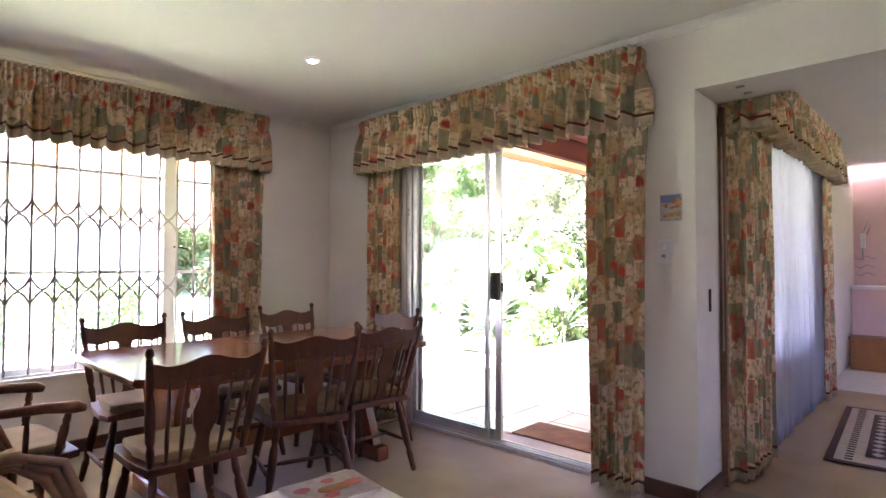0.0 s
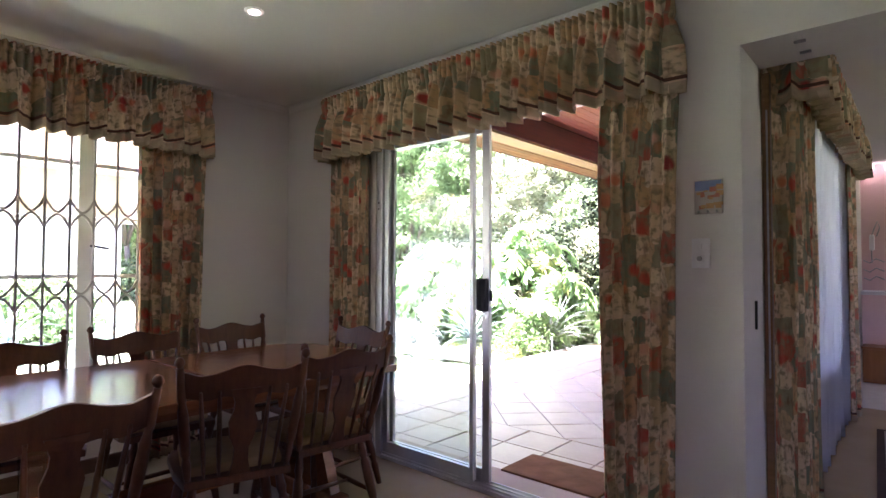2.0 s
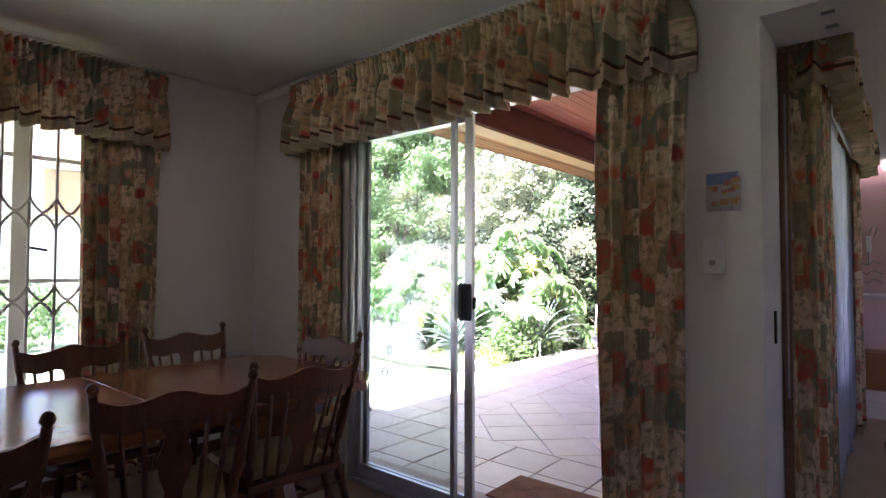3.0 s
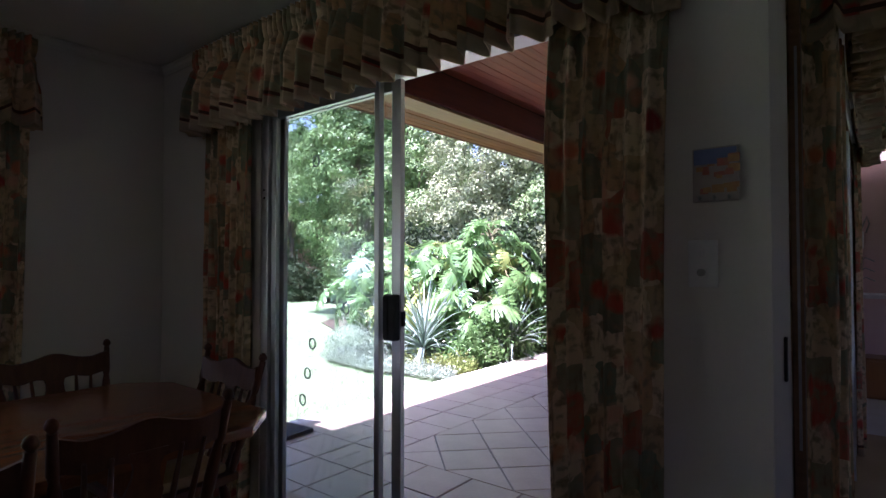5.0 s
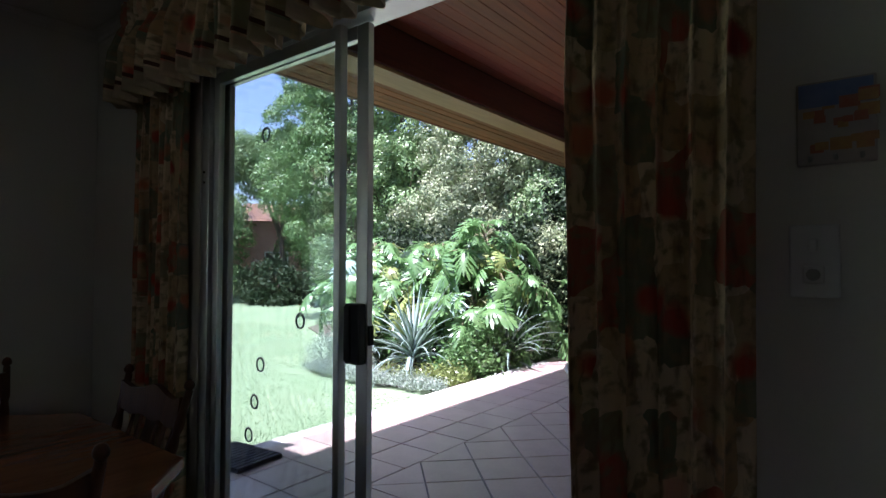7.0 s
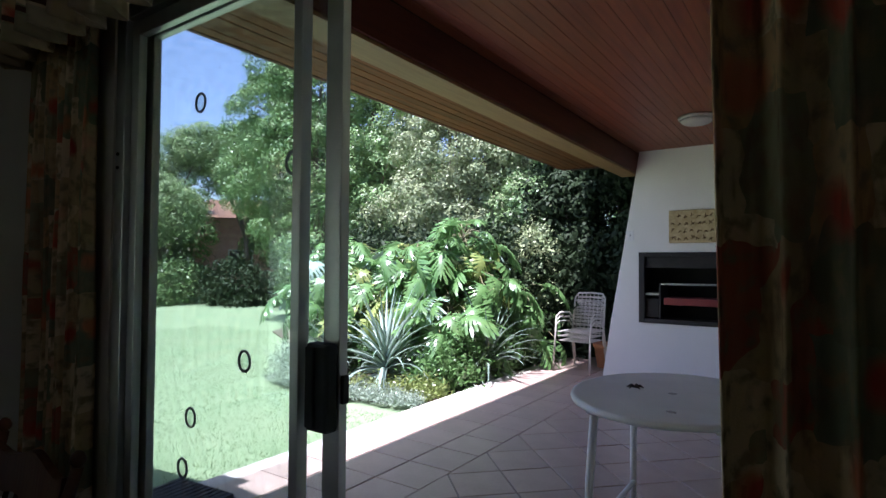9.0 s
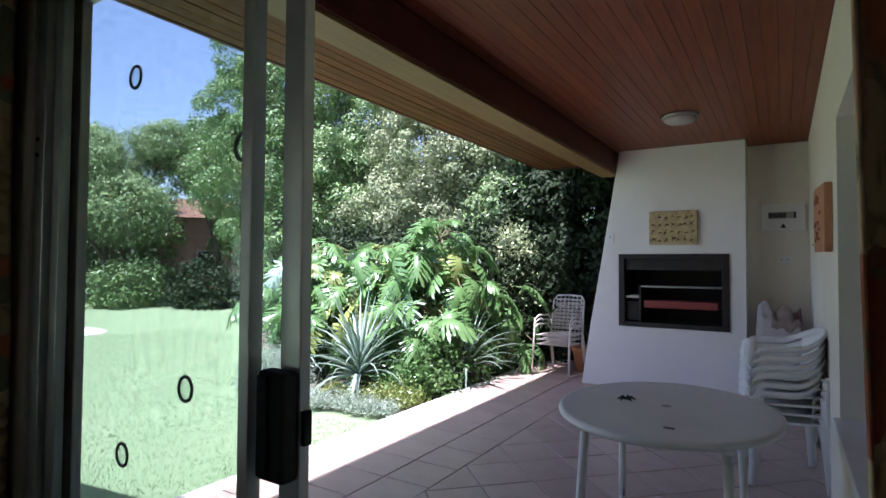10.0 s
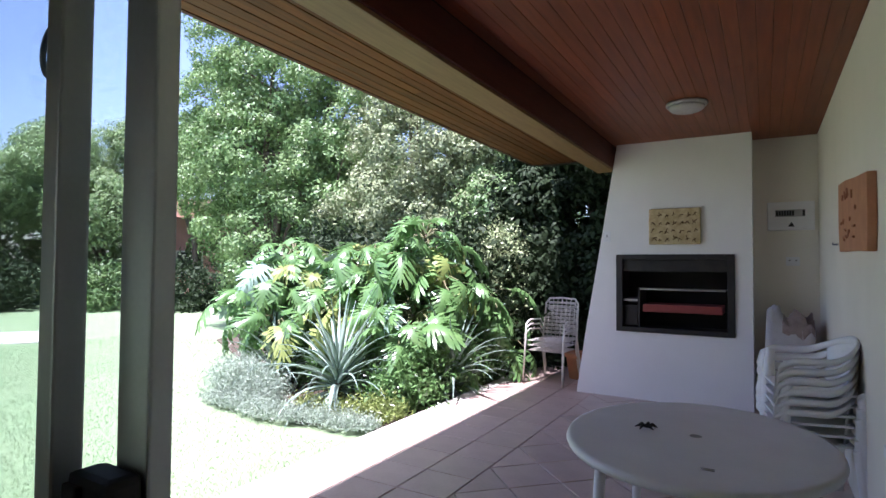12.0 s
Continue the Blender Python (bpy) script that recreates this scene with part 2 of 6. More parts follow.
def raw(name, verts, faces, material, parent=None, smooth=False):
    """One mesh from arrays of vertices and quads or triangles."""
    verts, faces = np.asarray(verts, np.float32), np.asarray(faces, np.int32)
    me, n = bpy.data.meshes.new(name), faces.shape[1]
    me.vertices.add(len(verts))
    me.vertices.foreach_set("co", verts.ravel())
    me.loops.add(faces.size)
    me.loops.foreach_set("vertex_index", faces.ravel())
    me.polygons.add(len(faces))
    me.polygons.foreach_set("loop_start", np.arange(0, faces.size, n, dtype=np.int32))
    me.polygons.foreach_set("loop_total", np.full(len(faces), n, np.int32))
    me.update(calc_edges=True)
    me.materials.append(material)
    if smooth:
        me.polygons.foreach_set("use_smooth", np.ones(len(faces), bool))
    ob = new(name, me)
    ob.parent = parent
    return ob


# ---- the shell of the house ----
YB, YT, YO = 3.32, 3.44, 3.68    # inner face of the garden wall, its outer face at the sliding door and at the thick end
XA, XAO = -3.80, -4.13       # inner and outer face of the window wall
XR, XRO = -0.60, -0.94       # the next room's wall: inner face, veranda face
CEIL, HEAD = 2.49, 2.14
DOOR_L, DOOR_R, DOOR_TOP = -2.76, -0.98, 2.12
WIN_A = (-0.35, 2.42, 0.50, 2.16)   # y from, y to, sill, head
WIN_R = (4.45, 6.02, 0.60, 2.10)

setting("wall_north", boxes((XAO, YB, 0, DOOR_L, YT, CEIL), (DOOR_L, YB, DOOR_TOP, DOOR_R, YT, CEIL), (DOOR_R, YB, 0, -0.57, YO, CEIL),
        (-0.57, YB, HEAD, 1.45, YO, CEIL), (1.45, YB, 0, 4.2, YO, CEIL)), PLASTER, "off-white painted wall with a sliding door and wide opening", "wall")
setting("wall_west", boxes((XAO, -3.2, 0, XA, WIN_A[0], CEIL), (XAO, WIN_A[0], 0, XA, WIN_A[1], WIN_A[2]), (XAO, WIN_A[0], WIN_A[3], XA, WIN_A[1], CEIL),
        (XAO, WIN_A[1], 0, XA, YB - 0.001, CEIL)), PLASTER, "off-white painted wall around the large barred window", "wall")
# the south wall's opening is never in view, added to brighten the room
setting("wall_south", boxes((XAO, -3.4, 0, 1.4, -3.2, CEIL), (1.4, -3.4, 0, 1.95, -3.2, 1.0), (1.4, -3.4, 2.0, 1.95, -3.2, CEIL), (1.95, -3.4, 0, 4.2, -3.2, CEIL)), PLASTER, "plain off-white painted wall", "wall")
setting("wall_east", boxes((4.0, -3.2, 0, 4.2, YB, CEIL)), PLASTER, "plain off-white painted wall", "wall")
setting("ceiling", boxes((XAO, -3.4, CEIL, 4.2, YO, CEIL + 0.12)), CEILING, "smooth off-white painted plaster ceiling", "ceiling")
setting("floor", boxes((XAO, -3.4, -0.2, 4.2, YO, 0.0)), CARPET, "beige wall-to-wall carpet", "floor")
# cornice: a small cove where walls meet the ceiling
bm = bmesh.new()
for (ax, ay), (bx, by), (nx, ny) in (((XA, YB), (4.0, YB), (0, -1)), ((XA, -3.2), (XA, YB), (1, 0))):
    prof = [(0.002, CEIL - 0.045), (0.006, CEIL - 0.045), (0.012, CEIL - 0.026), (0.026, CEIL - 0.012), (0.045, CEIL - 0.006), (0.045, CEIL - 0.002), (0.002, CEIL - 0.002)]
    rows = [[bm.verts.new((px + nx * d, py + ny * d, z)) for d, z in prof] for px, py in ((ax, ay), (bx, by))]
    for k in range(len(prof)):
        j = (k + 1) % len(prof)
        bm.faces.new((rows[0][k], rows[0][j], rows[1][j], rows[1][k]))
setting("trim", bm, CEILING, "narrow coved off-white plaster cornice", "cornice")
setting("baseboard", boxes((DOOR_R + 0.02, YB - 0.016, 0.0, -0.573, YB - 0.001, 0.085), (-0.569, YB - 0.016, 0.0, -0.555, YO + 0.016, 0.085), (-3.78, YB - 0.016, 0.0, DOOR_L - 0.02, YB - 0.001, 0.085),
        (XA + 0.001, -3.19, 0.0, XA + 0.016, 3.30, 0.085)), SKIRT, "dark-stained low timber skirting", "skirting")

# the next room
setting("wall_next_room_west", boxes((XRO, YO, -0.2, XR, WIN_R[0], 2.75), (XRO, WIN_R[0], -0.2, XR, WIN_R[1], WIN_R[2]), (XRO, WIN_R[0], WIN_R[3], XR, WIN_R[1], 2.75),
        (XRO, WIN_R[1], -0.2, XR, 9.46, 2.75)), OUT_PLASTER, "cream plastered wall between veranda and next room", "wall")
setting("wall_next_room_north", boxes((XR, 9.3, 0, 3.4, 9.46, CEIL)), PINK, "pink painted end wall of next room", "wall")
# opening in this side wall is unseen, added to let daylight into the next room
setting("wall_next_room_east", boxes((3.2, YO, 0, 3.4, 5.6, CEIL), (3.2, 5.6, 0, 3.4, 6.5, 1.0), (3.2, 5.6, 2.0, 3.4, 6.5, CEIL), (3.2, 6.5, 0, 3.4, 9.3, CEIL)), PINK, "pink painted side wall of next room with added daylight opening", "wall")
setting("ceiling_next_room", boxes((XR, YO, CEIL, 3.4, 9.46, CEIL + 0.1)), CEILING, "smooth off-white ceiling of next room", "ceiling")
setting("floor_next_room", boxes((XR, YO, -0.2, 3.4, 7.04, 0.0)), TAN_CARPET, "tan carpet in next room", "floor")
setting("floor_tiled", boxes((XR, 7.04, -0.2, 3.4, 9.46, -0.004)), PAPER, "pale tiled floor beyond the carpet", "floor")

# ---- the veranda shell ----
ROOF_Z = 2.66
setting("wall_niche", boxes((-1.49, 9.46, -0.1, XR, 9.66, ROOF_Z + 0.1)), OUT_PLASTER, "cream plastered back wall of niche", "wall")
# the built-in barbecue: a plastered block whose outer side leans in towards the top, with an opening
bm = bmesh.new()
FY, BYK = 9.05, 9.80
OPEN = (-2.74, -1.655, 0.70, 1.475)


def lean(z):
    return -3.20 + 0.46 * min(max(z, 0), ROOF_Z) / ROOF_Z


def hexa(bm, xl0, xl1, xr0, xr1, z0, z1, y0, y1):
    v = [bm.verts.new(c) for c in ((xl0, y0, z0), (xr0, y0, z0), (xr0, y1, z0), (xl0, y1, z0), (xl1, y0, z1), (xr1, y0, z1), (xr1, y1, z1), (xl1, y1, z1))]
    for f in ((0, 3, 2, 1), (4, 5, 6, 7), (0, 1, 5, 4), (1, 2, 6, 5), (2, 3, 7, 6), (3, 0, 4, 7)):
        bm.faces.new([v[i] for i in f])


hexa(bm, lean(0), lean(OPEN[2]), -1.49, -1.49, -0.1, OPEN[2], FY, BYK)
hexa(bm, lean(OPEN[2]), lean(OPEN[3]), OPEN[0], OPEN[0], OPEN[2], OPEN[3], FY, BYK)
hexa(bm, OPEN[1], OPEN[1], -1.49, -1.49, OPEN[2], OPEN[3], FY, BYK)
hexa(bm, OPEN[0], OPEN[0], OPEN[1], OPEN[1], OPEN[2], OPEN[3], FY + 0.55, BYK)
hexa(bm, lean(OPEN[3]), lean(ROOF_Z), -1.49, -1.49, OPEN[3], ROOF_Z + 0.05, FY, BYK)
setting("wall_barbecue", bm, BRAAI_PLASTER, "white plastered chimney block with sloping side and barbecue opening", "chimney")

# grey screed under the tiles, with the pale edge
setting("veranda_base", boxes((-4.06, YT, -0.3, XRO, 10.2, -0.022)), GROUT, "grey screed with dark joints under veranda tiles", "veranda")
setting("veranda_edge", boxes((-4.20, 3.0, -0.3, -4.064, 10.2, -0.016)), CONCRETE, "pale sunlit concrete edging along veranda", "kerb")

# roof over the house and veranda
setting("roof", boxes((-4.75, -3.7, 2.76, 4.5, 3.58, 2.95), (-3.93, 3.58, 2.76, 3.6, 10.4, 2.95)), BEAM_WOOD, "low roof slab over house and veranda", "roof")
setting("ground", boxes((-900, -900, -0.32, 900, 900, -0.11)), LAWN, "mown green lawn reaching far off", "ground")


# ---- sliding door, window, curtains ----
def fabric_mat():
    """Patchwork cotton print: beige panels, sage patches, red and peach roses, a dark red line near the hem. UV in metres."""
    m = bpy.data.materials.new("floral_patchwork_cotton")
    m.use_nodes = True
    n, l = m.node_tree.nodes, m.node_tree.links
    p = n["Principled BSDF"]
    uv, mp, warp = n.new("ShaderNodeTexCoord"), n.new("ShaderNodeMapping"), n.new("ShaderNodeTexNoise")
    l.new(uv.outputs["UV"], mp.inputs[0])
    warp.inputs["Scale"].default_value = 16
    l.new(mp.outputs[0], warp.inputs["Vector"])
    wob = n.new("ShaderNodeVectorMath")
    wob.operation = "MULTIPLY_ADD"
    l.new(warp.outputs["Color"], wob.inputs[0])
    wob.inputs[1].default_value = (0.035, 0.04, 0)
    l.new(mp.outputs[0], wob.inputs[2])

    def ramp(stops, constant=True):
        r = n.new("ShaderNodeValToRGB")
        r.color_ramp.interpolation = "CONSTANT" if constant else "LINEAR"
        while len(r.color_ramp.elements) < len(stops):
            r.color_ramp.elements.new(0.5)
        for e, (at, c) in zip(r.color_ramp.elements, stops):
            e.position, e.color = at, (*c, 1)
        return r

    def voro(scale, metric, source):
        v = n.new("ShaderNodeTexVoronoi")
        v.distance = metric
        v.inputs["Scale"].default_value = scale
        l.new(source.outputs[0], v.inputs["Vector"])
        return v

    def mixed(fac, a, b):
        x = n.new("ShaderNodeMix")
        x.data_type = "RGBA"
        l.new(fac, x.inputs[0])
        for s, v in ((6, a), (7, b)):
            if isinstance(v, tuple):
                x.inputs[s].default_value = (*v, 1)
            else:
                l.new(v, x.inputs[s])
        return x.outputs[2]

    def over(value, edge0, edge1):
        r = n.new("ShaderNodeMapRange")
        r.interpolation_type = "SMOOTHSTEP"
        r.inputs[1].default_value, r.inputs[2].default_value = edge0, edge1
        l.new(value, r.inputs[0])
        return r.outputs[0]

    patch = voro(8.5, "CHEBYCHEV", wob)
    patch.inputs["Randomness"].default_value = 0.6
    sep = n.new("ShaderNodeSeparateColor")
    l.new(patch.outputs["Color"], sep.inputs[0])
    base = ramp([(0, (0.60, 0.42, 0.24)), (0.20, (0.78, 0.61, 0.39)), (0.42, (0.34, 0.31, 0.19)), (0.52, (0.24, 0.26, 0.17)), (0.60, (0.62, 0.38, 0.20)), (0.70, (0.76, 0.57, 0.35)), (0.84, (0.22, 0.22, 0.14)), (0.93, (0.52, 0.16, 0.10))])
    l.new(sep.outputs[0], base.inputs[0])
    blot = n.new("ShaderNodeTexNoise")
    blot.inputs["Scale"].default_value, blot.inputs["Detail"].default_value = 30, 7
    l.new(mp.outputs[0], blot.inputs["Vector"])
    c = mixed(over(blot.outputs[0], 0.47, 0.66), base.outputs[0], (0.33, 0.25, 0.15))
    rose = voro(10.0, "EUCLIDEAN", wob)
    petals = n.new("ShaderNodeMath")
    petals.operation = "MULTIPLY_ADD"
    l.new(warp.outputs[0], petals.inputs[0])
    petals.inputs[1].default_value = 0.34
    l.new(rose.outputs["Distance"], petals.inputs[2])
    sep2 = n.new("ShaderNodeSeparateColor")
    l.new(rose.outputs["Color"], sep2.inputs[0])
    tone = ramp([(0, (0.60, 0.11, 0.07)), (0.4, (0.70, 0.25, 0.13)), (0.65, (0.46, 0.07, 0.06)), (0.8, (0.74, 0.40, 0.26))])
    l.new(sep2.outputs[1], tone.inputs[0])
    near = n.new("ShaderNodeMapRange")
    near.inputs[1].default_value, near.inputs[2].default_value = 0.56, 0.36
    l.new(petals.outputs[0], near.inputs[0])
    pick = n.new("ShaderNodeMath")
    pick.operation = "GREATER_THAN"
    l.new(sep2.outputs[0], pick.inputs[0])
    pick.inputs[1].default_value = 0.30
    fac = n.new("ShaderNodeMath")
    fac.operation = "MULTIPLY"
    l.new(near.outputs[0], fac.inputs[0])
    l.new(pick.outputs[0], fac.inputs[1])
    c = mixed(fac.outputs[0], c, tone.outputs[0])
    # washed-out streaks of the print; the dark ones paint the shade of folds
    sm, streak = n.new("ShaderNodeMapping"), n.new("ShaderNodeTexNoise")
    sm.inputs["Scale"].default_value = (38, 9, 1)
    l.new(uv.outputs["UV"], sm.inputs[0])
    streak.inputs["Scale"].default_value, streak.inputs["Detail"].default_value = 1.0, 5
    l.new(sm.outputs[0], streak.inputs["Vector"])
    wash = n.new("ShaderNodeMath")
    wash.operation = "MULTIPLY"
    l.new(over(streak.outputs[0], 0.48, 0.68), wash.inputs[0])
    wash.inputs[1].default_value = 0.18
    c = mixed(wash.outputs[0], c, (0.62, 0.49, 0.33))
    dark = n.new("ShaderNodeMath")
    dark.operation = "MULTIPLY"
    l.new(over(streak.outputs[0], 0.46, 0.30), dark.inputs[0])
    dark.inputs[1].default_value = 0.6
    c = mixed(dark.outputs[0], c, (0.20, 0.10, 0.06))
    # woven line near the hem
    xyz = n.new("ShaderNodeSeparateXYZ")
    l.new(uv.outputs["UV"], xyz.inputs[0])
    band = n.new("ShaderNodeMath")
    band.operation = "COMPARE"
    l.new(xyz.outputs[1], band.inputs[0])
    band.inputs[1].default_value, band.inputs[2].default_value = 0.066, 0.008
    c = mixed(band.outputs[0], c, (0.13, 0.06, 0.045))
    hem = n.new("ShaderNodeMath")
    hem.operation = "LESS_THAN"
    l.new(xyz.outputs[1], hem.inputs[0])
    hem.inputs[1].default_value = 0.05
    half = n.new("ShaderNodeMath")
    half.operation = "MULTIPLY"
    l.new(hem.outputs[0], half.inputs[0])
    half.inputs[1].default_value = 0.75
    c = mixed(half.outputs[0], c, (0.46, 0.36, 0.24))
    tr, mx = n.new("ShaderNodeBsdfTranslucent"), n.new("ShaderNodeMixShader")
    l.new(c, p.inputs["Base Color"])
    l.new(c, tr.inputs[0])
    p.inputs["Roughness"].default_value, p.inputs["Specular IOR Level"].default_value = 0.85, 0.2
    weave, bp = n.new("ShaderNodeTexNoise"), n.new("ShaderNodeBump")
    weave.inputs["Scale"].default_value = 350
    l.new(mp.outputs[0], weave.inputs["Vector"])
    bp.inputs["Strength"].default_value, bp.inputs["Distance"].default_value = 0.15, 0.005
    l.new(weave.outputs[0], bp.inputs["Height"])
    l.new(bp.outputs[0], p.inputs["Normal"])
    mx.inputs[0].default_value = 0.025
    l.new(p.outputs[0], mx.inputs[1])
    l.new(tr.outputs[0], mx.inputs[2])
    l.new(mx.outputs[0], n["Material Output"].inputs[0])
    return m


FABRIC = fabric_mat()


def cloth(name, path, z0, z1, shape, material, parent=None, rows=26, fullness=1.7, label=""):
    """Hanging cloth. path: (x, y, nx, ny) stations along the rail, with the way the folds stand out; shape(s, v) gives the
    outward shift and the sideways shift (metres) at s metres along and v from hem (0) to top (1), and the hem's lift."""
    bm = bmesh.new()
    uvl = bm.loops.layers.uv.new("UVMap")
    s, grid, uvs = 0.0, [], {}
    for i, (x, y, nx, ny) in enumerate(path):
        if i:
            s += math.hypot(x - path[i - 1][0], y - path[i - 1][1])
        col = []
        for j in range(rows + 1):
            v = j / rows
            out, side, lift = shape(s, v)
            z = z0 + lift * (1 - v) + (z1 - z0) * v
            b = bm.verts.new((x + nx * out - ny * side, y + ny * out + nx * side, z))
            uvs[b] = (s * fullness, z - z0 - lift * (1 - v))
            col.append(b)
        grid.append(col)
    for a, b in zip(grid, grid[1:]):
        for j in range(rows):
            f = bm.faces.new((a[j], b[j], b[j + 1], a[j + 1]))
            f.smooth = True
            for lp in f.loops:
                lp[uvl].uv = uvs[lp.vert]
    me = bpy.data.meshes.new(name)
    bm.to_mesh(me)
    bm.free()
    me.materials.append(material)
    ob = new(name, me)
    ob.parent = parent
    sol = ob.modifiers.new("thickness", "SOLIDIFY")
    sol.thickness, sol.offset = 0.003, 0
    return tagged(ob, label)


def line(a, b, step):
    (ax, ay), (bx, by) = a, b
    d = math.hypot(bx - ax, by - ay)
    k = max(2, int(d / step))
    nx, ny = (by - ay) / d, -(bx - ax) / d
    return [(ax + (bx - ax) * i / k, ay + (by - ay) * i / k, nx, ny) for i in range(k + 1)]


def fold_shape(seed, wave, amp, top=0.45, hemlift=0.0, pull=0.0, length=1.0, swing=0.0):
    """Soft vertical folds that wander and deepen towards the hem."""
    def shape(s, v):
        w = noise.noise((s * 3.1, seed * 7.3, v * 0.5)) * 0.8
        ph = 2 * math.pi * s / wave + 2.2 * w + 0.35 * noise.noise((s * 1.3, seed, v * 2.0))
        depth = amp * (top + (1 - top) * (1 - v) ** 0.7) * (0.75 + 0.5 * noise.noise((s * 5.0, seed * 1.7, 0)))
        out = depth * (math.sin(ph) + 0.28 * math.sin(2.3 * ph + seed)) + 0.012 * noise.noise((s * 9, v * 3, seed))
        out += swing * min(1.0, (1 - v) / 0.22) ** 0.7
        side = 0.35 * depth * math.cos(ph) + pull * (v - 1) * (s / length - 0.5)
        return out, side, hemlift * noise.noise((s * 4, seed, 3))
    return shape


def valance_shape(seed, head=0.78):
    """A tightly gathered heading over a loose frill with a scalloped hem."""
    def shape(s, v):
        wob = noise.noise((s * 6, seed, 0))
        tight = 0.021 * math.sin(2 * math.pi * s / 0.034 + 3 * wob) + 0.010 * noise.noise((s * 55, seed, v * 2.5))
        ph = 2 * math.pi * s / 0.105 + 2.6 * wob
        loose = 0.044 * math.sin(ph) + 0.014 * math.sin(2.1 * ph + seed) + 0.012 * noise.noise((s * 14, seed, v * 2))
        k = min(max((head - v) / 0.30, 0), 1)
        nip = -0.010 * math.exp(-((v - head) / 0.035) ** 2)
        out = tight * (1 - 0.55 * k) + (loose + 0.022 * (1 - v)) * k + nip
        return out, 0.010 * k * math.cos(ph), 0.006 * math.sin(ph)
    return shape


def curtains(label, a, b, back, top, hem, panels, seeds, backset=(0.075, 0.075), swing=(0.0, 0.0)):
    """A gathered valance from a to b (fronts), its returns to the wall at the distance back, and long curtain panels behind it."""
    t = thing("curtains", label, "curtains")
    (ax, ay), (bx, by) = a, b
    d = math.hypot(bx - ax, by - ay)
    nx, ny = (by - ay) / d, -(bx - ax) / d
    path = line((ax - nx * back, ay - ny * back), a, 0.012)[:-1]
    path += line(a, b, 0.005)[1:-1]
    path += line(b, (bx - nx * back, by - ny * back), 0.012)[1:]
    cloth("valance", path, hem, top, valance_shape(seeds), FABRIC, t, 22, 1.5, "gathered floral valance with frilled hem")
    ux, uy = (bx - ax) / d, (by - ay) / d
    for i, (u0, u1, zb, wave, amp) in enumerate(panels):
        off = -backset[i]
        pa, pb = (ax + ux * u0 + nx * off, ay + uy * u0 + ny * off), (ax + ux * u1 + nx * off, ay + uy * u1 + ny * off)
        cloth("curtain", line(pa, pb, 0.006), zb, hem + 0.1, fold_shape(seeds + 3 * i + 1, wave, amp, 0.5, 0.012, 0.06, u1 - u0, swing[i]), FABRIC, t, 34, 2.0, "long patchwork floral curtain in deep folds")
    bm = bmesh.new()
    pa, pb = (ax + ux * 0.04 - nx * 0.075, ay + uy * 0.04 - ny * 0.075, hem + 0.12), (bx - ux * 0.04 - nx * 0.075, by - uy * 0.04 - ny * 0.075, hem + 0.12)
    tube(bm, (pa, pb), 0.012, 8)
    part("rail", bm, WHITE_FRAME, t)
    return t


curtains("floral patchwork curtains with gathered valance at sliding door", (-3.19, 3.19), (-0.835, 3.19), 0.125, 2.41, 1.972,
         [(0.03, 0.42, 0.015, 0.062, 0.046), (2.052, 2.395, 0.012, 0.057, 0.042)], 2.0, (0.075, 0.09), (0.0, 0.065))
curtains("floral patchwork curtains with gathered valance at barred window", (-3.62, -0.62), (-3.62, 2.60), 0.17, 2.42, 1.975,
         [(0.05, 0.52, 0.03, 0.085, 0.032), (2.79, 3.235, 0.03, 0.064, 0.050)], 5.0)
curtains("floral patchwork curtains with valance in next room", (-0.40, 3.76), (-0.40, 6.72), 0.19, 2.42, 1.99,
         [(2.52, 2.92, 0.02, 0.085, 0.030)], 9.0)
next_set = bpy.data.objects["curtains.002"]
path = line((-0.585, 3.735), (-0.47, 3.80), 0.008)[:-1] + line((-0.47, 3.80), (-0.465, 4.42), 0.008)
cloth("curtain", path, 0.02, 2.09, fold_shape(13.0, 0.085, 0.028, 0.5, 0.012, 0.05, 0.7), FABRIC, next_set, 34, 2.0, "long patchwork floral curtain in deep folds")
sheer = thing("sheer_curtain", "white translucent sheer curtain over next room window", "curtain")
cloth("voile", line((-0.51, 4.05), (-0.51, 6.4), 0.012), 0.03, 2.08, fold_shape(4.4, 0.13, 0.028, 0.6), SHEER, sheer, 20)

# sliding door: frame, fixed and sliding panel side by side in two tracks
door = tagged(new("door_1"), "open silver aluminium sliding glass door", "door", kind="structure")
part("door_frame", boxes((-2.758, 3.325, 0.0, -2.705, 3.425, 2.10), (DOOR_R - 0.04, 3.325, 0.0, DOOR_R - 0.002, 3.425, 2.10), (-2.705, 3.325, 2.055, DOOR_R - 0.04, 3.425, 2.10), bevel=0.003), ALU, door)
part("door_track", boxes((-2.705, 3.318, 0.001, DOOR_R - 0.04, 3.43, 0.022), (-2.70, 3.335, 0.022, DOOR_R - 0.04, 3.341, 0.036), (-2.70, 3.368, 0.022, DOOR_R - 0.04, 3.374, 0.036), (-2.70, 3.405, 0.022, DOOR_R - 0.04, 3.411, 0.036)), ALU, door, "ribbed silver floor track")
fixed = part("door_panel", boxes((-2.702, 3.342, 0.036, -2.662, 3.366, 2.05), (-1.978, 3.337, 0.036, -1.950, 3.366, 2.05), (-2.662, 3.342, 0.036, -1.978, 3.366, 0.105), (-2.662, 3.342, 2.005, -1.978, 3.366, 2.05), bevel=0.003), ALU, door)
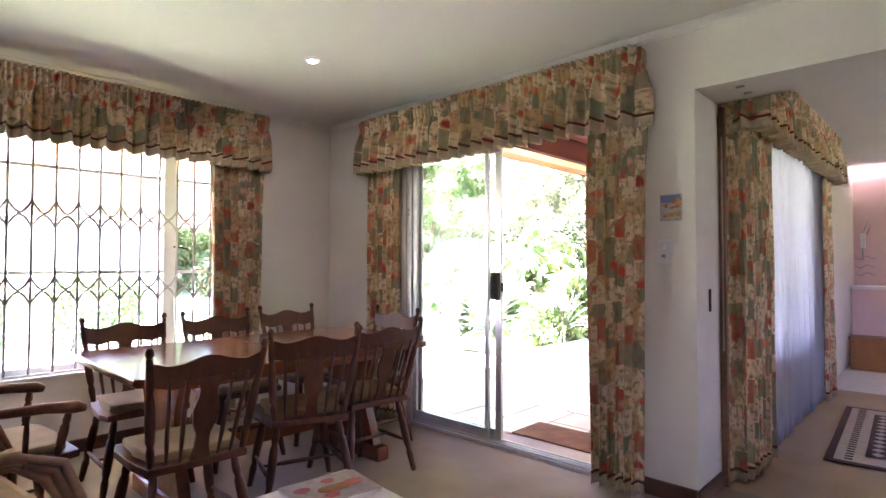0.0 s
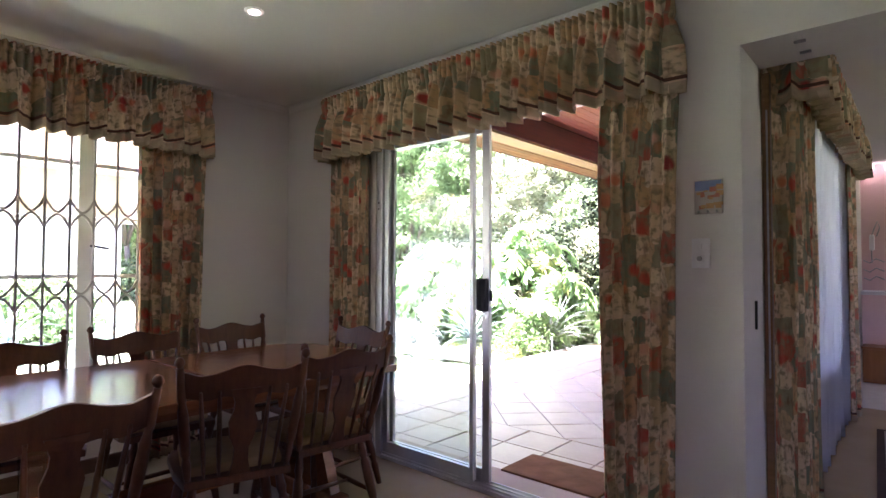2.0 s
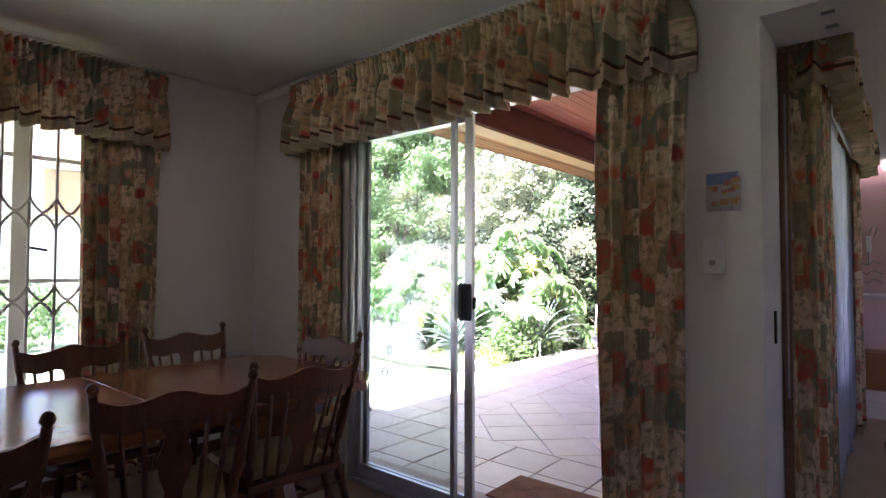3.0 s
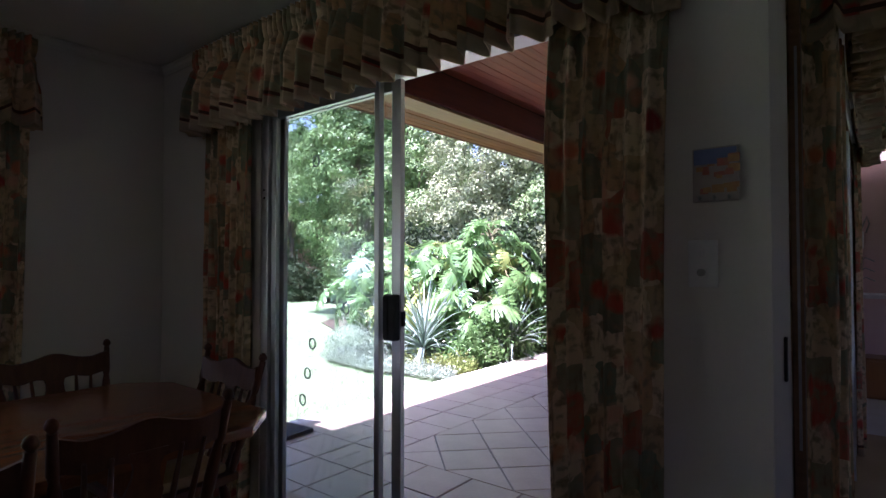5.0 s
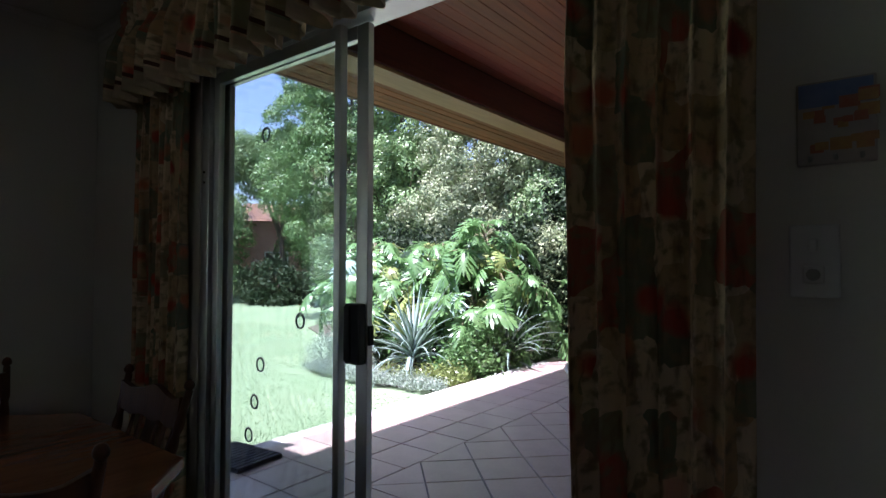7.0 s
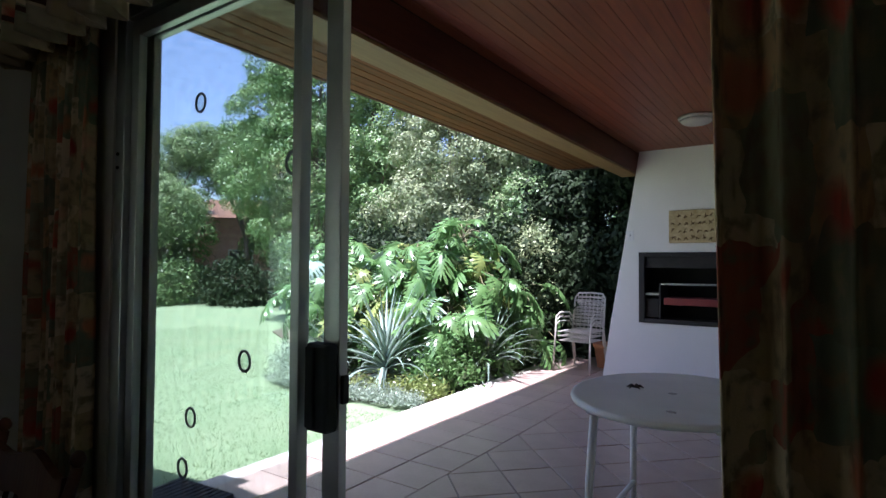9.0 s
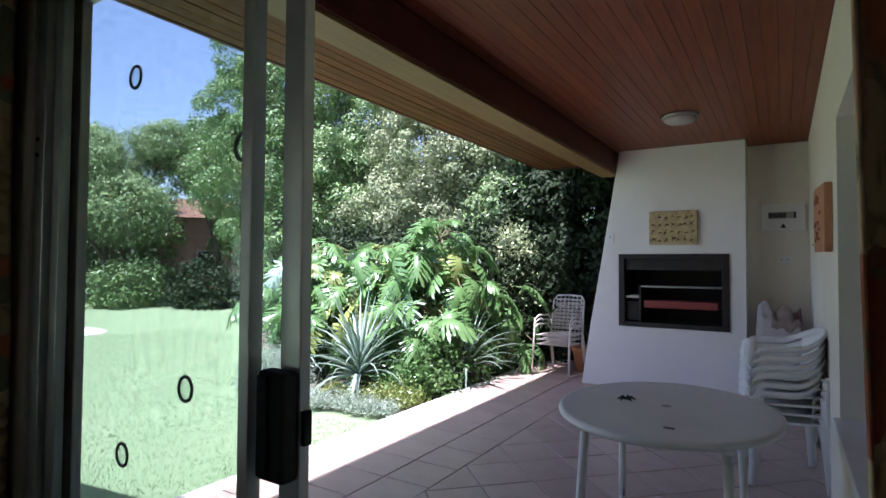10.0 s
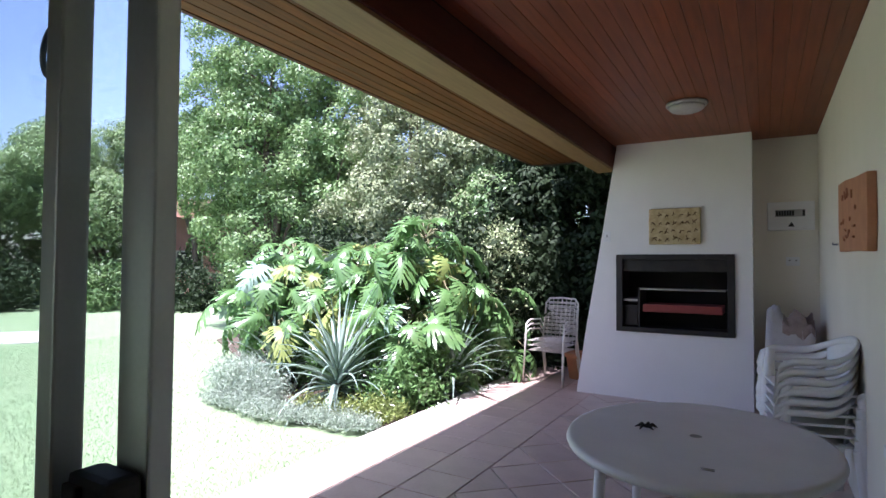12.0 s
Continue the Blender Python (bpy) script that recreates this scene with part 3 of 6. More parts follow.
slide = part("door_panel", boxes((-2.702, 3.376, 0.036, -2.645, 3.400, 2.05), (-1.918, 3.378, 0.036, -1.868, 3.402, 2.05), (-2.645, 3.376, 0.036, -1.918, 3.400, 0.105), (-2.645, 3.376, 2.005, -1.918, 3.400, 2.05), bevel=0.003), ALU, door)
for panel, y, x0, x1 in ((fixed, 3.354, -2.662, -1.978), (slide, 3.388, -2.645, -1.918)):
    pane = part("pane", boxes((x0, y - 0.002, 0.105, x1, y + 0.002, 2.005)), GLASS, panel)
    pane.visible_shadow = False
bm = boxes((-1.934, 3.343, 0.988, -1.870, 3.377, 1.174), bevel=0.008)
box(bm, -1.930, 3.337, 0.996, -1.905, 3.345, 1.166, 0.003)
part("door_handle", bm, BLACK_PLASTIC, slide, "black plastic pull handle")
part("door_latch", boxes((-1.868, 3.380, 1.045, -1.858, 3.398, 1.105), bevel=0.003), BLACK_PLASTIC, slide, "black latch on door edge")
for x, z in ((-2.735, 1.62), (-2.735, 1.66)):
    bm = bmesh.new()
    tube(bm, ((x, 3.3245, z), (x, 3.320, z)), 0.005, 8)
    part("screw", bm, BLACK_PLASTIC, door)
# oval safety stickers on the glass
STICKER = mat("blue_grey_sticker", (0.30, 0.34, 0.37), (0.22, 0.26, 0.30), 30, 0.4, 0, 0.02, 90)
for x, z, gy in ((-2.41, 1.775, 3.3845), (-2.20, 1.10, 3.3845), (-2.43, 0.925, 3.3845), (-2.465, 0.783, 3.3845), (-2.50, 0.655, 3.3845), (-1.99, 1.565, 3.3505)):
    t = thing("glass_sticker", "small clear suction ring with dark rim on glass", "sticker", "rings on sliding door", pose(x, gy, z, 90, 0, 0))
    bm = bmesh.new()
    ring = [[bm.verts.new((r * math.cos(a), 1.12 * r * math.sin(a), h)) for r, h in ((0.0255, 0), (0.0245, 0.0035), (0.0195, 0.0035), (0.0185, 0))] for a in (2 * math.pi * k / 28 for k in range(28))]
    for k in range(28):
        p, q = ring[k], ring[(k + 1) % 28]
        for i in range(4):
            bm.faces.new((p[i], q[i], q[(i + 1) % 4], p[(i + 1) % 4])).smooth = True
    part("rim", bm, STICKER, t)
    bm = bmesh.new()
    lathe(bm, [(0.0184, 0.0), (0.0184, 0.001), (0.002, 0.0016)], sides=20)
    part("disc", bm, GLASS, t, "clear disc").visible_shadow = False

# the barred window
win = tagged(new("window_1"), "white timber window with looped white security bars", "window", kind="structure")
y0, y1, z0, z1 = WIN_A
part("window_frame", boxes((-3.99, y0, z0, -3.93, y0 + 0.06, z1), (-3.99, y1 - 0.06, z0, -3.93, y1, z1), (-3.99, y0 + 0.06, z0, -3.93, y1 - 0.06, z0 + 0.06), (-3.99, y0 + 0.06, z1 - 0.06, -3.93, y1 - 0.06, z1), (-3.985, 1.93, z0 + 0.06, -3.935, 2.015, z1 - 0.06), (-3.985, 0.55, z0 + 0.06, -3.935, 0.63, z1 - 0.06), bevel=0.004), WHITE_FRAME, win)
for z in (1.16, 1.86):
    for a, b in ((y0 + 0.06, 0.55), (0.63, 1.93), (2.015, y1 - 0.06)):
        part("glazing_bar", boxes((-3.976, a, z, -3.946, b, z + 0.024)), WHITE_FRAME, win)
part("window_sill", boxes((-3.93, y0, z0 - 0.0, -3.78, y1, z0 + 0.022), bevel=0.005), WHITE_FRAME, win)
for a, b in ((y0 + 0.06, 0.55), (0.63, 1.93), (2.015, y1 - 0.06)):
    pane = part("pane", boxes((-3.965, a, z0 + 0.06, -3.961, b, z1 - 0.06)), GLASS, win)
    pane.visible_shadow = False
bm = bmesh.new()
tube(bm, ((-3.925, 2.0, 1.36), (-3.90, 2.0, 1.36), (-3.895, 2.09, 1.345)), 0.008, 6)
part("stay_handle", bm, BLACK_STEEL, win, "dark window latch")
grille = thing("security_grille", "white steel burglar bars with looped diamonds at window", "burglar bars")
step, gx = 0.126, -3.845
n_bars = int((y1 - y0 - 0.1) / step)
bar_mesh = None
for k in range(n_bars + 1):
    y = y1 - 0.053 - k * step
    if bar_mesh is None:
        bm = bmesh.new()
        tube(bm, ((0, 0, z0 + 0.03), (0, 0, z1 - 0.01)), 0.0082, 8)
        bar_mesh = mesh_of("bar", bm, GRILLE_BACKLIT)
        loop_meshes = []
        for zc in (1.548, 1.060):
            for sgn in (1, -1):
                bm = bmesh.new()
                # ogee arms that spring from one bar and meet the next: a diamond with curved sides
                pts = [(0.002 * sgn, step * u, zc + sgn * (0.006 + 0.080 * abs(1 - 2 * u) ** 1.7)) for u in [i / 12 for i in range(13)]]
                tube(bm, pts, 0.0078, 6)
                loop_meshes.append(mesh_of("loop", bm, GRILLE_BACKLIT))
    ob = part("bar", bar_mesh, None, grille)
    ob.location = (gx, y, 0)
    if k:
        for loop_mesh in loop_meshes:
            ob = part("loop", loop_mesh, None, grille)
            ob.location = (gx, y, 0)
for z in (z0 + 0.024, z1 - 0.03):
    part("rail", boxes((gx - 0.012, y0 + 0.01, z, gx + 0.012, y1 - 0.01, z + 0.012)), WHITE_FRAME, grille)

# next room's window, seen from the veranda
win = tagged(new("window_2"), "white framed window onto the veranda", "window", kind="structure")
y0, y1, z0, z1 = WIN_R
part("window_frame", boxes((-0.80, y0, z0, -0.74, y0 + 0.06, z1), (-0.80, y1 - 0.06, z0, -0.74, y1, z1), (-0.80, y0 + 0.06, z0, -0.74, y1 - 0.06, z0 + 0.06), (-0.80, y0 + 0.06, z1 - 0.06, -0.74, y1 - 0.06, z1), (-0.80, 5.2, z0 + 0.06, -0.74, 5.27, z1 - 0.06), bevel=0.004), WHITE_FRAME, win)
part("window_sill", boxes((-0.97, y0 - 0.02, z0 - 0.03, -0.80, y1 + 0.02, z0 + 0.02), bevel=0.006), WHITE_FRAME, win)
pane = part("pane", boxes((-0.772, y0 + 0.06, z0 + 0.06, -0.768, y1 - 0.06, z1 - 0.06)), GLASS, win)
pane.visible_shadow = False

# brown upright strip with a metal edge beside the wide opening
brown_strip = thing("folding_door", "dark brown upright strip with metal edge", "door")
part("panel", boxes((-0.568, 3.686, 0.0, -0.536, 3.722, 2.12), bevel=0.003), CANE, brown_strip)
part("metal_strip", boxes((-0.552, 3.680, 0.75, -0.545, 3.6858, 1.95)), STEEL, brown_strip, "bright metal edge strip")


# ---- dining furniture ----
def turned(bm, a, b, r, beads=True, sides=8):
    """A turned leg or spindle between two points, thicker in the middle."""
    a, b = Vector(a), Vector(b)
    prof = [(0, 0.62), (0.06, 0.75), (0.16, 0.95), (0.22, 0.70), (0.26, 1.0), (0.45, 1.12), (0.62, 1.0), (0.70, 0.68), (0.75, 0.95), (0.88, 0.8), (1, 0.7)] if beads else [(0, 0.6), (0.3, 1.0), (0.55, 1.0), (1, 0.6)]
    tube(bm, [a.lerp(b, t) for t, _ in prof], [r * k for _, k in prof], sides)


def finial(bm, p, r):
    x, y, z = p
    lathe(bm, [(r * 0.55, z), (r * 0.6, z + 0.006), (r * 1.05, z + 0.014), (r * 1.1, z + 0.022), (r * 0.8, z + 0.034), (r * 0.3, z + 0.040)], x, y, 10)


def board(bm, rows, thick):
    """An upright board from rows of (left x, right x, y, z), along y given thickness."""
    f, k = [[[bm.verts.new((x, y + o, z)) for x in np.linspace(l, r, 2)] for l, r, y, z in rows] for o in (-thick / 2, thick / 2)]
    for g, flip in ((f, 0), (k, 1)):
        for a, b in zip(g, g[1:]):
            q = (a[0], a[1], b[1], b[0])
            bm.faces.new(q[::-1] if flip else q)
    for i in range(len(rows) - 1):
        for s in (0, 1):
            bm.faces.new((f[i][s], f[i + 1][s], k[i + 1][s], k[i][s]))
    for i in (0, -1):
        bm.faces.new((f[i][0], f[i][1], k[i][1], k[i][0]))


def dining_chair(label, group, m, arms=False):
    """Local: floor centre at the origin, facing +y."""
    c = thing("dining_armchair" if arms else "dining_chair", label, "chair", group, m)
    bm = bmesh.new()
    w = 0.25 if arms else 0.225
    slab(bm, [(-w * 0.86, -0.21), (w * 0.86, -0.21), (w * 0.97, -0.05), (w, 0.14), (w * 0.9, 0.215), (-w * 0.9, 0.215), (-w, 0.14), (-w * 0.97, -0.05)], 0.415, 0.448, 0.008)
    part("seat", bm, CHAIR_WOOD, c)
    bm = bmesh.new()
    slab(bm, [(-w * 0.74, -0.17), (w * 0.74, -0.17), (w * 0.84, 0.0), (w * 0.82, 0.17), (0, 0.19), (-w * 0.82, 0.17), (-w * 0.84, 0.0)], 0.449, 0.488, 0.014)
    part("cushion", bm, SEAT_FABRIC, c, "flat beige seat cushion")
    for sx in (-1, 1):
        for sy in (-1, 1):
            bm = bmesh.new()
            turned(bm, (sx * w * 0.70, sy * 0.155, 0.418), (sx * w * 1.0, sy * 0.225 - 0.01, 0.0), 0.021)
            part("leg", bm, CHAIR_WOOD, c)
        bm = bmesh.new()
        turned(bm, (sx * w * 0.90, -0.195, 0.17), (sx * w * 0.90, 0.19, 0.17), 0.012, False)
        part("stretcher", bm, CHAIR_WOOD, c)
    bm = bmesh.new()
    turned(bm, (-w * 0.9, 0.0, 0.17), (w * 0.9, 0.0, 0.17), 0.012, False)
    part("stretcher", bm, CHAIR_WOOD, c)
    top, lean_back = 0.885, -0.30
    for sx in (-1, 1):
        bm = bmesh.new()
        turned(bm, (sx * w * 0.80, -0.185, 0.44), (sx * w * 0.99, lean_back, top), 0.018)
        finial(bm, (sx * w * 0.99, lean_back, top - 0.004), 0.016)
        part("back_post", bm, CHAIR_WOOD, c)
    # crest rail: low beside the posts, a broad hump in the middle
    bm = bmesh.new()
    cols = []
    for i in range(25):
        u = -1 + i / 12
        x = u * w * 0.96
        zt = 0.846 + 0.030 * math.exp(-(u / 0.36) ** 2) + 0.020 * max(0, abs(u) - 0.72) / 0.28
        zb = 0.772 - 0.016 * math.exp(-((abs(u) - 0.62) / 0.2) ** 2) - 0.018 * math.exp(-(u / 0.25) ** 2)
        bow = -0.018 * (1 - u * u)
        cols.append([bm.verts.new((x, lean_back + 0.018 + bow + o + (0.012 if zz < 0.8 else 0), zz)) for o, zz in ((-0.011, zb), (0.011, zb), (0.010, zt), (-0.010, zt))])
    for a, b in zip(cols, cols[1:]):
        for k in range(4):
            bm.faces.new((a[k], b[k], b[(k + 1) % 4], a[(k + 1) % 4]))
    bm.faces.new(cols[0][::-1])
    bm.faces.new(cols[-1])
    part("crest_rail", bm, CHAIR_WOOD, c)
    bm = bmesh.new()
    rows = []
    for z, hw in ((0.445, 0.040), (0.50, 0.028), (0.55, 0.026), (0.60, 0.045), (0.66, 0.052), (0.71, 0.036), (0.74, 0.034), (0.79, 0.052)):
        rows.append((-hw, hw, -0.195 - (z - 0.445) * 0.30, z))
    board(bm, rows, 0.014)
    part("splat", bm, CHAIR_WOOD, c)
    for u in (-0.68, -0.40, 0.40, 0.68):
        bm = bmesh.new()
        turned(bm, (u * w * 0.82, -0.192, 0.445), (u * w, -0.30, 0.79), 0.0095, False, 6)
        part("spindle", bm, CHAIR_WOOD, c)
    if arms:
        for sx in (-1, 1):
            bm = bmesh.new()
            tube(bm, [(sx * w * 0.92, -0.245, 0.645), (sx * w * 1.02, -0.10, 0.655), (sx * w * 1.10, 0.08, 0.652), (sx * w * 1.12, 0.18, 0.640), (sx * w * 1.10, 0.215, 0.628)], [0.015, 0.018, 0.022, 0.027, 0.016], 8)
            part("armrest", bm, CHAIR_WOOD, c)
            for y in (-0.12, 0.02):
                bm = bmesh.new()
                turned(bm, (sx * w * 0.95, y, 0.445), (sx * w * 1.06, y, 0.645), 0.012, False, 6)
                part("spindle", bm, CHAIR_WOOD, c)
            bm = bmesh.new()
            turned(bm, (sx * w * 0.95, 0.13, 0.445), (sx * w * 1.10, 0.16, 0.635), 0.017)
            part("arm_post", bm, CHAIR_WOOD, c)
    return c


LABEL = "dark-stained turned wooden dining chair with beige seat cushion"
first = dining_chair(LABEL, "chairs round the dining table", pose(-2.03, 1.34, 0, 0, 0, 88))
for x, y, rz in ((-2.20, 2.03, 72), (-2.24, 2.47, 85), (-2.98, 1.47, -92), (-3.00, 2.05, -90), (-3.08, 2.64, -90), (-2.62, 2.80, 180)):
    copy_thing(first, pose(x, y, 0, 0, 0, rz))
dining_chair("dark-stained wooden armchair with spindled arms at table head", "chairs round the dining table", pose(-2.52, 0.80, 0, 0, 0, 4), True)

table = thing("dining_table", "polished brown wooden extending table with cut corners", "table")
TX0, TX1, TY0, TY1 = -3.10, -2.03, 1.16, 2.98
ym = 2.03
for y0, y1, cut in ((TY0, ym - 0.0012, "low"), (ym + 0.0012, TY1, "high")):
    k = 0.16
    out = [(TX0 + k * 0.3, y0), (TX1 - k * 0.3, y0), (TX1, y0 + k * 0.3), (TX1, y1), (TX0, y1), (TX0, y0 + k * 0.3)] if cut == "low" else [(TX0, y0), (TX1, y0), (TX1, y1 - k), (TX1 - k, y1), (TX0 + k, y1), (TX0, y1 - k)]
    bm = bmesh.new()
    slab(bm, out, 0.712, 0.750, 0.009)
    part("tabletop", bm, TABLE_WOOD, table)
part("apron", boxes((TX0 + 0.2, TY0 + 0.24, 0.64, TX1 - 0.2, TY1 - 0.24, 0.711), bevel=0.004), TABLE_WOOD, table)
for y in (TY0 + 0.30, TY1 - 0.34):
    bm = bmesh.new()
    slab(bm, [(-0.28, 0.09), (0.28, 0.09), (0.24, 0.20), (0.18, 0.34), (0.21, 0.50), (0.26, 0.64), (-0.26, 0.64), (-0.21, 0.50), (-0.18, 0.34), (-0.24, 0.20)], -0.03, 0.03, 0.006)
    bmesh.ops.transform(bm, matrix=pose((TX0 + TX1) / 2, y, 0, 90, 0, 0), verts=bm.verts)
    part("trestle", bm, TABLE_WOOD, table)
    part("foot", boxes(((TX0 + TX1) / 2 - 0.34, y - 0.045, 0.0, (TX0 + TX1) / 2 + 0.34, y + 0.045, 0.09), bevel=0.015), TABLE_WOOD, table)
part("stretcher", boxes(((TX0 + TX1) / 2 - 0.03, TY0 + 0.33, 0.20, (TX0 + TX1) / 2 + 0.03, TY1 - 0.37, 0.29), bevel=0.006), TABLE_WOOD, table)

# coffee table with a magazine, cane armchair
coffee = thing("coffee_table", "low coffee table with pale stone top", "table")
bm = bmesh.new()
slab(bm, [(-1.365, 1.02), (-0.93, 1.00), (-0.93, 1.67), (-1.345, 1.70)], 0.40, 0.432, 0.006)
part("tabletop", bm, PAPER, coffee)
for x in (-1.31, -0.98):
    for y in (1.07, 1.61):
        part("leg", boxes((x - 0.025, y - 0.025, 0, x + 0.025, y + 0.025, 0.40), bevel=0.004), CHAIR_WOOD, coffee)
mag = thing("magazine", "glossy magazine with pink and orange cover on coffee table", "magazine", m=pose(-1.205, 1.525, 0.433, 0, 0, 82))
COVER = mat("magazine_cover", (0.62, 0.55, 0.50), (0.35, 0.33, 0.34), 30, 0.3, 0, 0.02, 90)
part("pages", boxes((-0.145, -0.105, 0.0, 0.145, 0.105, 0.012), bevel=0.002), PAPER, mag)
part("cover", boxes((-0.147, -0.107, 0.0125, 0.147, 0.107, 0.0145)), COVER, mag, "grey printed cover")
PINKP = mat("pink_print", (0.62, 0.16, 0.15), (0.50, 0.10, 0.10), 40, 0.3, 0, 0, 90)
for x, y, r in ((-0.09, 0.03, 0.030), (0.02, 0.06, 0.026), (0.09, 0.0, 0.034), (-0.02, -0.06, 0.028)):
    bm = bmesh.new()
    slab(bm, [(x + r * math.cos(a) * (1 + 0.15 * math.sin(3 * a)), y + r * 0.8 * math.sin(a)) for a in (2 * math.pi * k / 14 for k in range(14))], 0.0148, 0.0156)
    part("flower_print", bm, PINKP, mag, "pink blossom picture")
bm = bmesh.new()
slab(bm, [(0.01 + 0.062 * math.cos(a), -0.012 + 0.034 * math.sin(a) * (1 + 0.2 * math.cos(2 * a))) for a in (2 * math.pi * k / 18 for k in range(18))], 0.0158, 0.0166)
part("centre_print", bm, mat("orange_print", (0.48, 0.20, 0.07), (0.30, 0.11, 0.04), 40, 0.3, 0, 0, 90), mag, "orange-brown picture")

cane = thing("cane_armchair", "brown bent-cane armchair with looped arms", "chair", m=pose(-2.02, 0.50, 0, 0, 0, 8))
for sx in (-1, 1):
    for o in (0.0, 0.045, 0.09):
        bm = bmesh.new()
        tube(bm, [(sx * (0.31 - o * 0.3), -0.34 + o, 0.60), (sx * (0.315 - o * 0.3), -0.10, 0.625 - o * 0.25), (sx * (0.32 - o * 0.3), 0.18, 0.625 - o * 0.35), (sx * (0.32 - o * 0.3), 0.31 - o * 0.5, 0.575 - o * 0.5), (sx * (0.32 - o * 0.3), 0.365 - o * 0.5, 0.44), (sx * (0.32 - o * 0.3), 0.36 - o * 0.5, 0.2), (sx * (0.32 - o * 0.3), 0.34 - o * 0.5, 0.0)], 0.017, 8)
        part("arm_loop", bm, CANE, cane)
    bm = bmesh.new()
    tube(bm, [(sx * 0.29, -0.36, 0.0), (sx * 0.30, -0.35, 0.42), (sx * 0.29, -0.42, 0.80)], 0.017, 8)
    part("back_post", bm, CANE, cane)
    bm = bmesh.new()
    for z in (0.585, 0.60, 0.615):
        tube(bm, [(sx * 0.335, 0.20, z + 0.006), (sx * 0.275, 0.20, z + 0.006)], 0.007, 6)
    part("binding", bm, CANE, cane)
bm = bmesh.new()
tube(bm, [(-0.29, -0.42, 0.80), (-0.2, -0.45, 0.84), (0.2, -0.45, 0.84), (0.29, -0.42, 0.80)], 0.017, 8)
part("top_rail", bm, CANE, cane)
part("seat", boxes((-0.29, -0.34, 0.32, 0.29, 0.30, 0.36), bevel=0.01), CANE, cane)
part("seat_cushion", boxes((-0.27, -0.32, 0.361, 0.27, 0.29, 0.44), bevel=0.03), SEAT_FABRIC, cane, "beige seat cushion")
for k in range(7):
    bm = bmesh.new()
    x = -0.24 + 0.08 * k
    tube(bm, [(x, -0.345, 0.36), (x, -0.44, 0.825)], 0.009, 6)
    part("back_cane", bm, CANE, cane)

# ---- on the walls and ceiling ----
pic = thing("wall_plaque", "small colourful painted tile with three hooks on wall", "wall decoration")
part("tile", boxes((-0.748, 3.306, 1.462, -0.638, 3.3195, 1.604), bevel=0.003), mat("pale_glazed_tile", (0.50, 0.44, 0.40), (0.40, 0.33, 0.30), 14, 0.3, 0, 0.05, 60), pic)
part("blue_band", boxes((-0.744, 3.3045, 1.560, -0.642, 3.3058, 1.600)), mat("painted_blue", (0.14, 0.20, 0.42), (0.20, 0.26, 0.46), 40, 0.35, 0, 0, 90), pic, "painted blue sky")
REDP, YELP = mat("painted_red", (0.50, 0.12, 0.08), (0.42, 0.20, 0.12), 60, 0.4, 0, 0, 90), mat("painted_ochre", (0.55, 0.33, 0.12), (0.45, 0.22, 0.10), 60, 0.4, 0, 0, 90)
rng = random.Random(4)
for k in range(22):
    x, z, s = rng.uniform(-0.742, -0.655), rng.uniform(1.475, 1.582), rng.uniform(0.008, 0.022)
    part("painted_shape", boxes((x, 3.3035 + 0.0001 * k, z, x + s * 1.4, 3.3058, z + s)), REDP if k % 2 else YELP, pic)
for x in (-0.728, -0.693, -0.658):
    bm = bmesh.new()
    tube(bm, [(x, 3.306, 1.472), (x, 3.292, 1.468), (x, 3.290, 1.476)], 0.0035, 6)
    part("hook", bm, STEEL, pic)
sw = thing("light_switch", "white two-lever light switch and plate on wall", "light switch")
part("plate", boxes((-0.762, 3.309, 1.238, -0.690, 3.3195, 1.362), bevel=0.003), WHITE_PLASTIC, sw)
part("dimmer_plate", boxes((-0.742, 3.303, 1.262, -0.712, 3.3085, 1.292), bevel=0.002), WHITE_PLASTIC, sw)
bm = bmesh.new()
tube(bm, [(-0.727, 3.303, 1.277), (-0.727, 3.292, 1.277)], 0.010, 12)
part("knob", bm, STEEL, sw)
part("lever", boxes((-0.733, 3.300, 1.316, -0.721, 3.3085, 1.338), bevel=0.002), WHITE_PLASTIC, sw)
dl = thing("downlight", "small round recessed ceiling downlight, lit", "ceiling light", m=pose(-2.47, 2.26, CEIL))
bm = bmesh.new()
lathe(bm, [(0.022, -0.002), (0.024, -0.008), (0.042, -0.010), (0.046, -0.004), (0.046, 0.0)], sides=24)
part("rim", bm, WHITE_FRAME, dl)
bm = bmesh.new()
lathe(bm, [(0.002, -0.0105), (0.015, -0.0100), (0.021, -0.0085)], sides=24)
part("lamp", bm, glow("warm_lamp", (1.0, 0.93, 0.80), 14.0), dl, "glowing lamp face")
for ly in (3.42, 3.56):
    pin = thing("lintel_catch", "small metal catch under opening lintel", "catch", "catches under the lintel")
    part("body", boxes((-0.40, ly - 0.008, HEAD - 0.010, -0.36, ly + 0.008, HEAD - 0.001), bevel=0.002), STEEL, pin)
latch = thing("wall_catch", "slim dark metal latch on opening edge", "latch")
part("strip", boxes((-0.568, 3.50, 0.98, -0.560, 3.52, 1.10), bevel=0.002), BLACK_STEEL, latch)

# ---- next room ----
rug = thing("rug", "cream and brown patterned rug with fringe on carpet", "rug", m=pose(0.42, 5.45, 0.002, 0, 0, 3))
